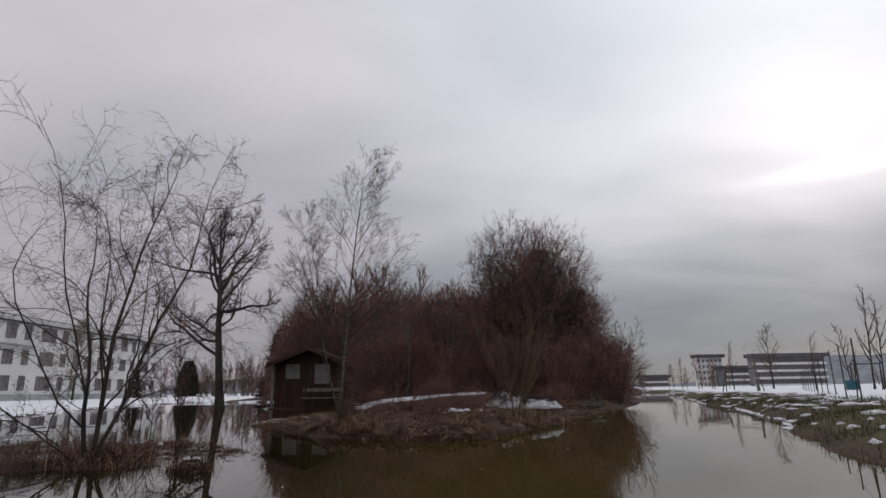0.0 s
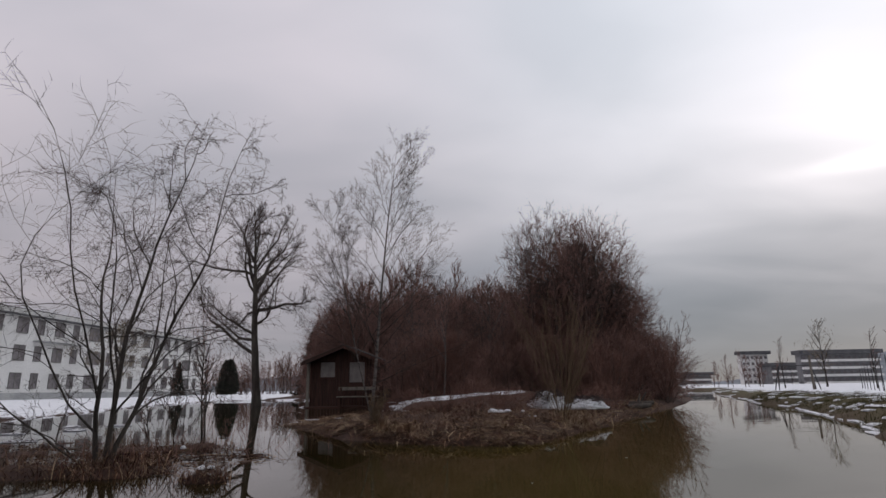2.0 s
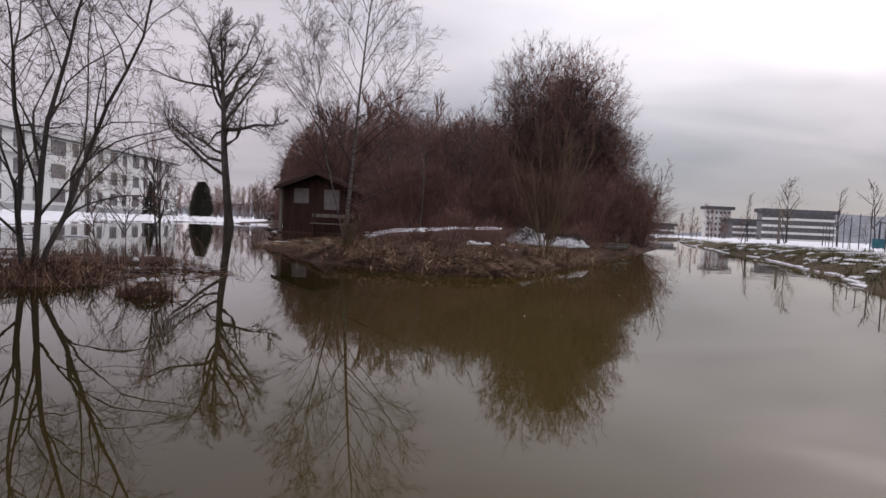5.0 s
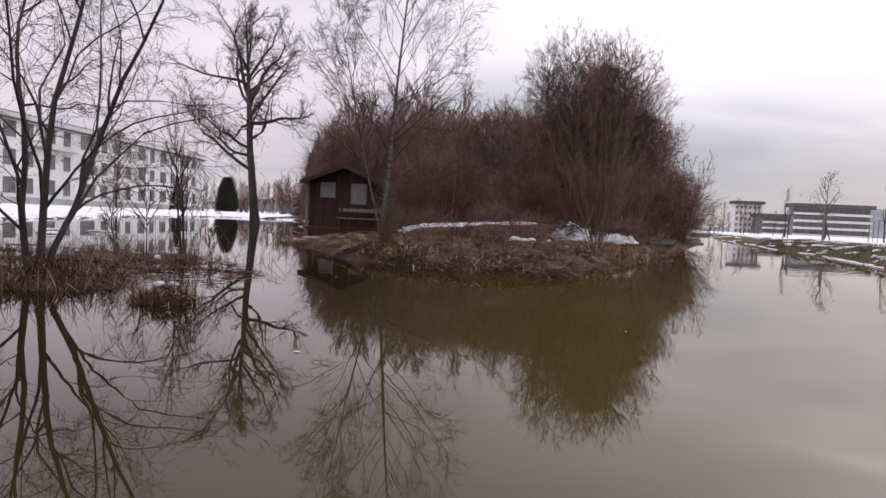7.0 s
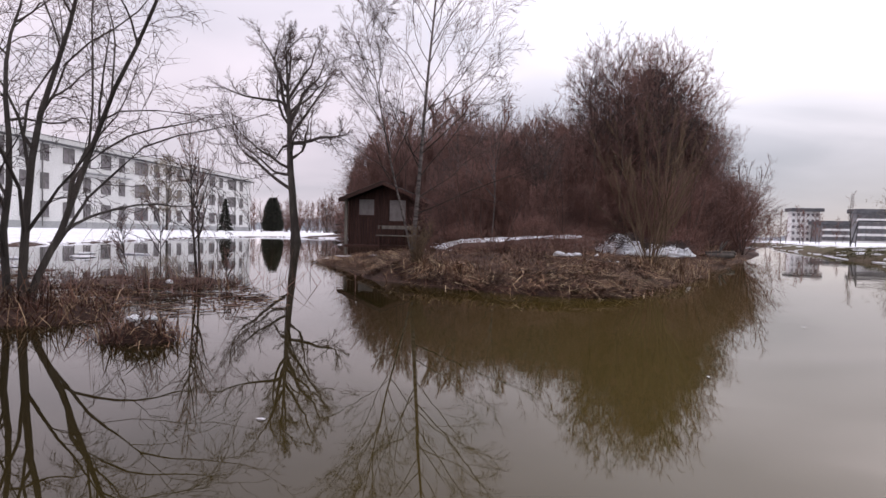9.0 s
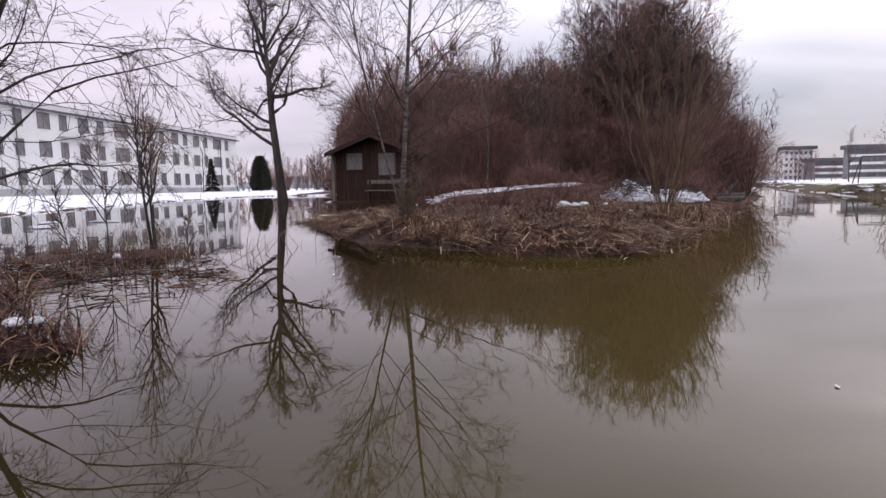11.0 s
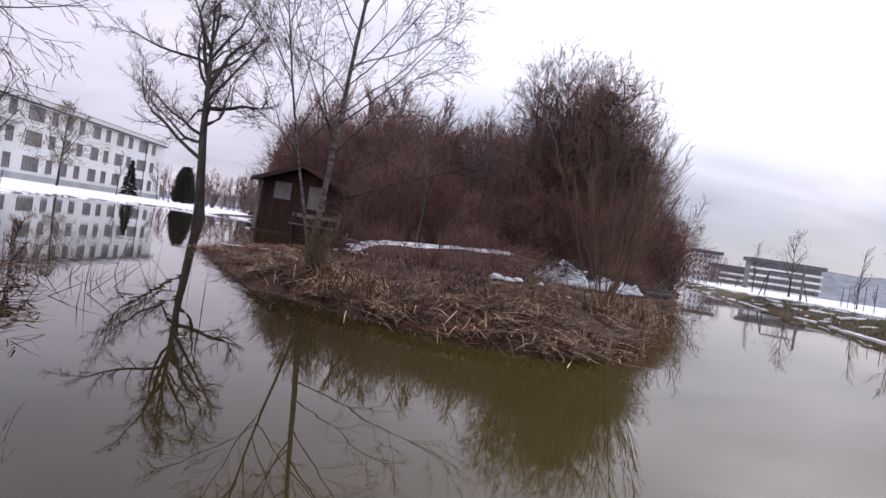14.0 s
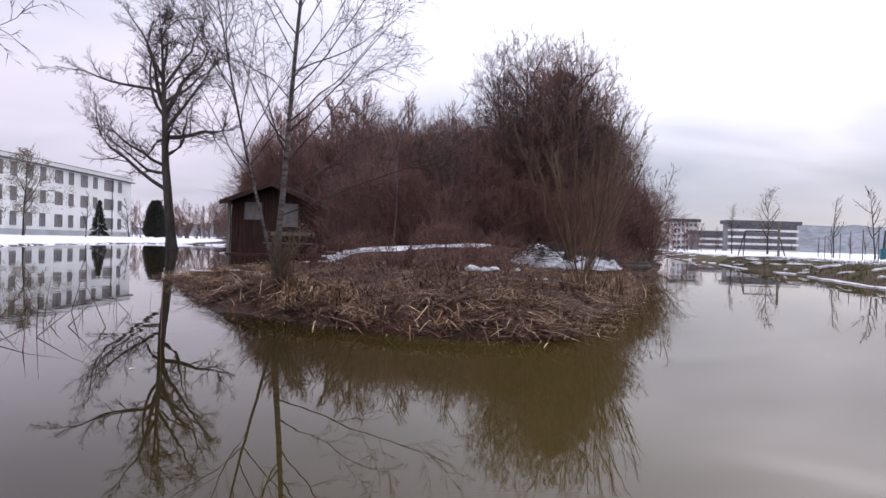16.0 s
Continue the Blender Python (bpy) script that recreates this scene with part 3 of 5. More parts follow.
SPEC_FAR = dict(levels=2, count=[10, 5, 4, 4], ratio=[0.36, 0.42, 0.5, 0.6], angle=[(25, 50), (25, 50), (25, 55), (20, 60)], segs=[6, 3, 1, 1],
                wander=0.09, lift=[0.07, 0.05, 0.03, 0.0], thin=0.5, fine=0.014, bare=0.25, taper=0.9, sides=6)

# the oak stands in the flood water
grown_tree("oak_tree", (-13.75, 36.1, -0.05), "tall bare dark oak standing in the flood water", "tree", SPEC_OAK, 11, bark=M_BARK, twig=M_TWIG_DARK,
           trunks=[((-0.05, 0, 1), 13.2, 0.25, 0.012)],
           limbs=[(0, 0.245, (-1, -0.1, 0.18), 7.6, 0.115, 0.022), (0, 0.315, (-1, 0.3, 0.32), 5.8, 0.095, 0.02), (0, 0.345, (-0.95, -0.4, 0.5), 5.0, 0.095, 0.01),
                  (0, 0.385, (1, -0.2, 0.22), 3.6, 0.10, 0.10), (0, 0.41, (0.15, -1, 0.5), 3.6, 0.08, 0.05), (0, 0.455, (-1, 0.1, 0.30), 4.8, 0.095, 0.06),
                  (0, 0.46, (1, 0.1, 0.24), 5.6, 0.13, 0.03), (0, 0.485, (0.9, -0.4, 0.50), 5.0, 0.11, 0.05), (0, 0.50, (-0.2, 1, 0.6), 3.6, 0.08, 0.05),
                  (0, 0.545, (-0.9, -0.3, 0.62), 5.0, 0.095, 0.06), (0, 0.555, (0.35, 0.1, 1), 6.2, 0.15, 0.02), (0, 0.58, (-0.4, 0.25, 1), 6.0, 0.13, 0.02),
                  (0, 0.60, (0.85, 0.4, 0.85), 5.2, 0.10, 0.06), (0, 0.63, (-0.8, 0.1, 0.95), 5.0, 0.10, 0.05), (0, 0.66, (0.65, -0.4, 1), 5.0, 0.10, 0.04),
                  (0, 0.70, (-0.5, -0.4, 1), 4.6, 0.085, 0.03), (0, 0.74, (0.35, 0.45, 1), 4.2, 0.08, 0.03), (0, 0.80, (-0.2, 0.3, 1), 3.2, 0.06, 0.02)])
# twin-stemmed birch on the island
grown_tree("birch_tree", (-2.05, 11.8, height_at(-2.05, 11.8)), "slender bare twin-stemmed birch on the grassy island", "tree", SPEC_BIRCH, 21,
           bark=M_BIRCH, limb_bark=M_BARK, twig=M_TWIG_DARK, trunks=[((0.06, 0.02, 1), 5.7, 0.034, 0.006), ((-0.26, 0.02, 1), 4.4, 0.018, 0.02)],
           limbs=[(0, 0.14, (1, -0.2, 0.30), 2.2, 0.0079, 0.01), (0, 0.18, (1, 0.3, 0.45), 1.9, 0.0065, 0.01), (0, 0.23, (0.9, -0.4, 0.75), 2.0, 0.0072, 0.01),
                  (0, 0.27, (-0.7, -0.5, 0.8), 1.6, 0.0072, 0.02), (0, 0.31, (0.8, 0.5, 0.85), 1.9, 0.0079, 0.01), (0, 0.35, (-0.7, 0.6, 0.9), 1.6, 0.0072, 0.02),
                  (0, 0.39, (0.8, -0.5, 0.95), 1.8, 0.0072, 0.02), (0, 0.43, (-0.8, -0.2, 1.0), 1.5, 0.0065, 0.02), (0, 0.47, (0.7, 0.4, 1), 1.6, 0.0065, 0.02),
                  (0, 0.52, (-0.6, 0.5, 1), 1.4, 0.0065, 0.02), (0, 0.57, (0.7, -0.2, 1.1), 1.4, 0.0058, 0.02), (0, 0.62, (-0.6, -0.4, 1.1), 1.2, 0.0058, 0.02),
                  (0, 0.67, (0.5, 0.3, 1.1), 1.1, 0.0050, 0.02), (0, 0.72, (-0.5, 0.2, 1.1), 1.0, 0.0043, 0.02), (0, 0.78, (0.45, -0.2, 1.1), 0.8, 0.0043, 0.02),
                  (0, 0.85, (-0.3, -0.1, 1.1), 0.6, 0.0036, 0.02), (1, 0.30, (-0.9, -0.2, 0.7), 1.3, 0.0058, 0.02), (1, 0.40, (0.4, -0.6, 0.9), 1.2, 0.0058, 0.02),
                  (1, 0.48, (-0.9, 0.2, 0.8), 1.4, 0.0058, 0.02), (1, 0.56, (-0.5, -0.5, 0.9), 1.1, 0.0050, 0.02), (1, 0.65, (-0.7, 0.3, 0.9), 1.0, 0.0043, 0.02),
                  (1, 0.76, (0.3, 0.3, 1.0), 0.8, 0.0036, 0.02)])
# many-stemmed willow in the shallows
grown_tree("willow_tree", (-4.22, 7.5, 0.0), "many-stemmed bare willow growing from a flooded tussock", "tree", SPEC_WILLOW, 31, bark=M_BARK, twig=M_TWIG_DARK,
           trunks=[((-0.22, 0.1, 1), 4.6, 0.031, 0.025), ((0.06, 0.05, 1), 5.1, 0.033, 0.03), ((0.12, 0.16, 1), 4.8, 0.029, 0.025), ((-0.85, 0.0, 0.8), 2.6, 0.016, -0.01)],
           limbs=[(0, 0.12, (-0.55, -0.3, 1), 3.6, 0.0142, 0.01), (0, 0.20, (0.15, -0.3, 1), 3.6, 0.0135, 0.02), (0, 0.30, (-0.7, 0.1, 1), 2.6, 0.0090, -0.09), (0, 0.42, (-0.7, -0.3, 1.0), 2.0, 0.0070, -0.13),
                  (0, 0.50, (-0.6, 0.5, 1.0), 1.7, 0.0067, -0.08), (0, 0.60, (0.4, 0.3, 1), 1.4, 0.0060, 0.02), (1, 0.13, (-0.10, -0.25, 1), 3.2, 0.0150, 0.02), (1, 0.22, (-0.4, 0.3, 1), 3.3, 0.0135, 0.03),
                  (1, 0.33, (0.1, 0.4, 1), 2.0, 0.0105, 0.03), (1, 0.45, (-0.35, -0.3, 1), 2.0, 0.0083, 0.02), (1, 0.56, (0.2, 0.2, 1), 1.4, 0.0067, 0.0), (1, 0.68, (-0.3, 0.2, 1), 1.2, 0.0060, 0.02),
                  (2, 0.11, (0.35, 0.4, 1), 2.6, 0.0150, 0.02), (2, 0.19, (0.0, 0.5, 1), 2.8, 0.0135, 0.03), (2, 0.28, (0.3, 0.4, 1.0), 1.7, 0.0105, 0.0), (2, 0.40, (0.1, 0.4, 1), 2.2, 0.0083, 0.03),
                  (2, 0.52, (0.6, 0.2, 0.9), 1.3, 0.0067, -0.08), (2, 0.64, (0.4, -0.1, 1), 1.1, 0.0060, -0.06), (2, 0.36, (0.7, 0.5, 0.8), 1.2, 0.0075, -0.08),
                  (3, 0.30, (-0.8, 0.3, 0.4), 1.2, 0.0053, 0.0), (3, 0.55, (-0.6, -0.2, 0.6), 1.0, 0.0045, 0.0)])


def saplings():
    for i, (x, y, h, r, n, tw) in enumerate(((-4.45, 10.25, 1.95, 0.020, 2, M_TWIG), (-4.85, 10.1, 1.35, 0.009, 1, M_TWIG), (-4.2, 10.45, 0.55, 0.004, 1, M_TWIG),
                                             (-5.1, 9.9, 0.9, 0.007, 1, M_TWIG))):
        rng = random.Random(400 + i)
        grown_tree("sapling", (x, y, max(height_at(x, y), -0.05)), "thin bare sapling standing in the flooded grass", "sapling", SPEC_SAPLING, 410 + i, "saplings in the shallows",
                   bark=M_BARK, twig=tw, trunks=[((rng.uniform(-0.18, 0.18) + 0.25 * k * (-1) ** k, rng.uniform(-0.15, 0.15), 1), h * (1 - 0.2 * k), r, 0.02) for k in range(n)])


saplings()


def bushes():
    """Fan-shaped bushes on the island and along its far shore."""
    for x, y, h, n, spread, tw, seed, lab in ((1.62, 13.6, 2.75, 22, 0.46, M_TWIG_TAN, 500, "fan-shaped tan bush on the island beside the snowy heap"),
                                              (9.1, 31.2, 4.2, 14, 0.42, M_TWIG, 501, "bare grey-brown bush at the end of the copse"),
                                              (4.6, 22.5, 2.6, 10, 0.5, M_TWIG_RED, 502, "bare reddish bush in front of the copse"),
                                              (-0.9, 13.9, 0.60, 18, 0.8, M_TWIG_RED, 503, "low reddish bramble bush in the island's grass"),
                                              (0.3, 16.3, 0.60, 18, 0.8, M_TWIG_RED, 504, "low reddish bramble bush in the island's grass"),
                                              (-2.4, 15.2, 0.5, 14, 0.8, M_TWIG_RED, 505, "low reddish bramble bush in the island's grass"),
                                              (-1.98, 11.72, 0.75, 13, 0.32, M_TWIG_TAN, 506, "low reddish shoots round the birch's foot")):
        rng = random.Random(seed)
        tr = [((rng.uniform(-spread, spread), rng.uniform(-spread, spread), 1), h * rng.uniform(0.6, 1.0), 0.0024 * max(h, 0.9), 0.015) for _ in range(n)]
        sp = SPEC_FAN if seed == 500 else dict(SPEC_SHRUB, levels=2, fine=0.0022 if y < 18 else 0.006, count=[5, 4, 4, 3], segs=[6, 3, 2, 1], sides=5)
        grown_tree("bush", (x, y, height_at(x, y)), lab, "bush", sp, seed, bark=M_TWIG_TAN if tw is M_TWIG_TAN else M_BARK, twig=tw, trunks=tr)


bushes()


def crown_tree(label, h, rad, seed, twig):
    """A tree with a rounded crown of fine twigs that point outwards."""
    rng = random.Random(seed)
    root = thing("copse_tree", (0, 0, -200), label, "tree", "copse")
    pts = bent_line(rng, Vector((0, 0, -0.12)), Vector((rng.gauss(0, 0.05), rng.gauss(0, 0.05), 1)), h * 0.86, 8, 0.03, 0.01)
    Wood().tube(pts, [0.085 * (1 - 0.11 * i) for i in range(9)], 6).put("trunk", M_BARK_COPSE, root)
    w = Wood()
    mid = Vector((0, 0, h * 0.62))
    for k in range(16):
        p, _ = along(pts, 0.25 + 0.7 * (k + rng.random()) / 16)
        a = rng.uniform(0, 6.283)
        w.tube(bent_line(rng, p, Vector((math.cos(a), math.sin(a), rng.uniform(0.5, 1.3))), rad * rng.uniform(0.7, 1.1), 4, 0.12, 0.05), [0.03, 0.024, 0.018, 0.012, 0.008], 3)
    for _ in range(310):
        u = Vector((rng.gauss(0, 1), rng.gauss(0, 1), rng.gauss(0, 1))).normalized() * rng.random() ** 0.42
        p = mid + Vector((u.x * rad, u.y * rad, u.z * h * 0.37))
        p.x += 0.25 * rad * math.sin(p.z * 1.7 + seed)
        d = (p - Vector((0, 0, h * 0.34))).normalized() + Vector((rng.gauss(0, 0.5), rng.gauss(0, 0.5), rng.gauss(0.05, 0.35)))
        q = bent_line(rng, p, d, rng.uniform(0.4, 0.8), 3, 0.16, 0.03)
        w.cone(q, 0.0085)
        for _k in range(7):
            t, dd = along(q, rng.uniform(0.1, 0.95))
            w.cone([t, t + side_way(rng, dd, radians(rng.uniform(18, 55))) * rng.uniform(0.22, 0.5)], 0.0060)
    w.put("crown", twig, root)
    return root


def build_woods():
    """The dense bare copse behind the island: a few kinds of tree and shrub, each repeated."""
    trees, shrubs = [], []
    for k in range(8):
        rng = random.Random(100 + k)
        ht = rng.uniform(7.0, 8.0)
        if k not in (3, 7):
            trees.append(crown_tree("bare dark brown tree of the dense copse", ht + 0.4, rng.uniform(1.25, 1.7), 220 + k, (M_TWIG, M_TWIG, M_TWIG_DARK)[k % 3]))
            continue
        stems = [((rng.uniform(-0.1, 0.1), 0, 1), ht, 0.075, 0.01)]
        if k % 2:
            stems.append(((rng.uniform(-0.35, 0.35), rng.uniform(-0.3, 0.3), 1), ht * 0.8, 0.05, 0.03))
        sp = dict(SPEC_WOODS, count=[14 if k % 2 == 0 else 8, 6, 4, 3])
        trees.append(grown_tree("copse_tree", (0, 0, -200), "bare dark brown tree of the dense copse", "tree", sp, 200 + k, "copse", bark=M_BARK_COPSE,
                                twig=(M_TWIG_DARK, M_TWIG)[k % 3 == 1], trunks=stems))
    for k in range(4):
        rng = random.Random(150 + k)
        stems = [((rng.uniform(-0.45, 0.45), rng.uniform(-0.45, 0.45), 1), rng.uniform(2.4, 3.6), 0.022, 0.02) for _ in range(6)]
        shrubs.append(grown_tree("copse_shrub", (0, 0, -200), "dense bare reddish-brown shrub of the copse's undergrowth", "shrub", SPEC_SHRUB, 250 + k, "copse undergrowth",
                                 bark=M_BARK_COPSE, twig=(M_TWIG, M_TWIG_RED)[k % 2], trunks=stems))
    backs = []
    for k in range(4):
        rng = random.Random(170 + k)
        sp = dict(SPEC_WOODS, levels=2, count=[15, 7, 6, 0], fine=0.014)
        backs.append(grown_tree("copse_tree", (0, 0, -200), "bare dark tree in the back rows of the copse", "tree", sp, 270 + k, "copse", bark=M_BARK_COPSE,
                                twig=M_TWIG, trunks=[((rng.uniform(-0.1, 0.1), 0, 1), rng.uniform(7.2, 8.2), 0.08, 0.01)]))
    rng = random.Random(77)

    def fill(kinds, used, cx, cy, rx, ry, n, lo, hi, unit, gap):
        spots = []
        for _ in range(n * 30):
            if len(spots) == n:
                break
            a, q = rng.uniform(0, 6.283), math.sqrt(rng.random())
            x, y = cx + math.cos(a) * q * rx, cy + math.sin(a) * q * ry
            if (-10.6 < x < -5.0 and 28 < y < 35.5) or any(math.hypot(x - u, y - v) < gap for u, v in spots) or height_at(x, y) < 0.05:
                continue
            spots.append((x, y))
            s = rng.uniform(lo, hi) * (1 - 0.28 * q ** 3) / unit
            i = rng.randrange(len(kinds))
            m = pose(x, y, height_at(x, y) - 0.05, 0, 0, rng.uniform(0, 360))
            if i not in used:
                used.add(i)
                kinds[i].matrix_world = m @ Matrix.Scale(s, 4)
            else:
                copy_thing(kinds[i], m).scale = (s, s, s)

    ut, us, ub = set(), set(), set()
    fill(trees, ut, 4.45, 31.0, 2.7, 4.0, 21, 9.7, 10.8, 8.4, 0.8)          # the tall clump
    fill(trees, ut, 6.7, 30.5, 1.4, 3.2, 11, 6.2, 7.6, 8.4, 0.6)
    fill(trees, ut, -0.7, 29.5, 4.0, 3.6, 25, 5.4, 6.8, 8.6, 0.7)
    fill(trees, ut, -5.0, 37.2, 5.0, 1.6, 18, 7.8, 9.2, 8.4, 0.7)
    fill(backs, ub, -5.6, 40.5, 5.8, 3.0, 30, 8.8, 10.2, 8.4, 0.7)
    fill(backs, ub, -10.8, 61.0, 7.6, 4.5, 44, 9.6, 11.4, 8.4, 0.8)
    fill(backs, ub, 2.0, 37.0, 5.0, 2.5, 8, 7.0, 8.4, 8.6, 1.0)
    fill(shrubs, us, 0.2, 26.9, 5.0, 1.6, 14, 2.4, 3.4, 3.2, 0.6)
    fill(shrubs, us, 6.0, 27.6, 3.4, 1.8, 12, 2.6, 3.8, 3.2, 0.6)
    fill(shrubs, us, 8.3, 31.5, 1.0, 3.0, 6, 2.6, 3.8, 3.2, 0.6)
    fill(shrubs, us, -3.0, 35.6, 5.0, 1.8, 12, 2.6, 3.4, 3.2, 0.6)
    fill(shrubs, us, -10.0, 57.5, 7.0, 2.0, 12, 3.6, 5.2, 3.2, 0.8)
    fill(shrubs, us, -48.0, 112.0, 20.0, 2.0, 16, 3.0, 5.0, 3.2, 1.2)
    fill(shrubs, us, -40.0, 108.0, 11.0, 3.0, 18, 4.5, 6.5, 3.2, 1.2)
    fill(shrubs, us, 3.0, 35.0, 7.0, 2.0, 8, 3.0, 4.4, 3.2, 0.8)
    fill(backs, ub, 43.0, 100.0, 5.0, 4.0, 9, 4.5, 6.5, 8.4, 1.0)
    fill(backs, ub, -48.0, 118.0, 20.0, 6.0, 30, 6.0, 9.0, 8.4, 1.5)
    for i, (x, y, h) in enumerate(((-1.6, 24.8, 4.6), (0.4, 26.0, 4.9), (-3.2, 27.4, 5.4))):
        grown_tree("young_birch", (x, y, height_at(x, y)), "thin pale birch at the edge of the copse", "tree", dict(SPEC_SAPLING, levels=2, fine=0.006), 600 + i, "young birches",
                   bark=M_BIRCH, twig=M_TWIG, trunks=[((0.05 * (-1) ** i, 0, 1), h, 0.024, 0.01)])


build_woods()


def tangle(name, label, category, place, size, n, seed, mat, length, r, group="", up=0.5):
    """A thicket of criss-crossing twigs that fills a rounded mass standing on the ground."""
    rng = random.Random(seed)
    root = thing(name, place, label, category, group)
    w = Wood()
    for _ in range(5):
        a, q = rng.uniform(0, 6.283), rng.uniform(0, 0.5)
        p = Vector((math.cos(a) * q * size[0], math.sin(a) * q * size[1], -0.1))
        Wood().tube(bent_line(rng, p, Vector((rng.gauss(0, 0.2), rng.gauss(0, 0.2), 1)), size[2] * rng.uniform(0.6, 0.95), 5, 0.1, 0.0), [r * 4, r * 3.6, r * 3.2, r * 2.6, r * 2, r], 4).put("stem", M_BARK_COPSE, root)
    for _ in range(n):
        a, t = rng.uniform(0, 6.283), rng.random()
        q = math.sqrt(rng.random()) * (1.0 if t < 0.3 else max(0.0, 1 - ((t - 0.3) / 0.7) ** 2) ** 0.5)
        q *= 1 + 0.22 * math.sin(3 * a + seed) + 0.14 * math.sin(7 * a + 9 * t + seed)
        p = Vector((math.cos(a) * q * size[0], math.sin(a) * q * size[1], t * size[2]))
        d = Vector((rng.gauss(math.cos(a) * 0.3, 0.7), rng.gauss(math.sin(a) * 0.3, 0.7), rng.gauss(up, 0.5))).normalized()
        ln = length * rng.uniform(0.5, 1.3)
        w.cone([p, p + d * ln], r * rng.uniform(0.7, 1.3))
    w.put("crown", mat, root)
    return root


def thickets():
    rng = random.Random(88)
    kinds = [tangle("thicket", "dense low thicket of reddish bare shoots before the copse", "thicket", (0, 0, -200), (1.9, 1.0, 2.3), 2500, 900 + k, (M_TWIG, M_TWIG_RED)[k % 2], 0.75, 0.0055,
                    "thickets") for k in range(3)]
    spots = [(-2.4 + 1.35 * k + rng.gauss(0, 0.2), 26.6 + rng.gauss(0, 0.5) + (0.05 * k) ** 2, rng.uniform(0.75, 1.15)) for k in range(7)]
    spots += [(-1.9 + 1.75 * k, 29.2 + rng.gauss(0, 0.5), rng.uniform(1.2, 1.6)) for k in range(6)]
    spots += [(5.0 + rng.gauss(0, 0.3), 26.4, 0.9), (7.2, 28.3, 1.2), (8.0, 30.5, 1.1), (-4.6, 35.6, 1.3), (-1.5, 35.8, 1.3)]
    for i, (x, y, s) in enumerate(spots):
        m = pose(x, y, height_at(x, y) - 0.05, 0, 0, rng.uniform(0, 360))
        if i < 3:
            kinds[i].matrix_world = m @ Matrix.Scale(s, 4)
        else:
            copy_thing(kinds[i % 3], m).scale = (s, s, s)
    tall = [(-1.4 + 1.5 * k + rng.gauss(0, 0.2), 31.2 + rng.gauss(0, 0.5), rng.uniform(1.9, 2.35)) for k in range(5)] + [(-4.5, 38.0, 2.6), (-1.5, 38.0, 2.4), (6.8, 31.5, 1.9)]
    for i, (x, y, s) in enumerate(tall):
        copy_thing(kinds[i % 3], pose(x, y, height_at(x, y) - 0.05, 0, 0, rng.uniform(0, 360))).scale = (s * 0.75, s * 0.75, s)
    for i in range(9):
        x, y, s = -16.4 + 1.4 * i + rng.gauss(0, 0.3), 58.5 + rng.gauss(0, 1.0), min(1.5 + 0.35 * i, rng.uniform(2.1, 2.7))
        copy_thing(kinds[i % 3], pose(x, y, height_at(x, y) - 0.05, 0, 0, rng.uniform(0, 360))).scale = (s * 0.8, s * 0.8, s * 1.15)
    for i in range(6):
        x, y, s = -10.0 + 1.5 * i + rng.gauss(0, 0.3), 38.6 + rng.gauss(0, 0.5), rng.uniform(2.0, 2.6)
        copy_thing(kinds[i % 3], pose(x, y, height_at(x, y) - 0.05, 0, 0, rng.uniform(0, 360))).scale = (s * 0.75, s * 0.75, s)
    for i, (x, y, sx, sz, n) in enumerate(((-0.25, 14.5, 0.75, 0.62, 900), (0.75, 15.6, 0.6, 0.5, 600), (-1.7, 15.0, 0.6, 0.45, 520), (2.9, 17.2, 0.6, 0.5, 520), (3.6, 18.8, 0.7, 0.7, 600))):
        tangle("bramble", "low tangle of reddish bramble shoots in the island's dead grass", "bramble", (x, y, height_at(x, y) - 0.04), (sx, sx * 0.6, sz), n, 970 + i, M_TWIG_RED, 0.34, 0.0032,
               "brambles")
    # trees of the tall clump smothered in climbing vines
    for k, (x, y, sx, sz, n) in enumerate(((4.9, 28.8, 2.3, 7.3, 9000), (6.8, 29.4, 1.7, 5.5, 4600), (2.7, 29.8, 1.4, 7.3, 2600))):
        tangle("vine_covered_tree", "tree smothered in a dense dark tangle of climbing vines", "tree", (x, y, height_at(x, y) - 0.05), (sx, sx, sz), n, 950 + k, M_TWIG_DARK, 0.55, 0.0065,
               "vine-covered trees", -0.1)


thickets()


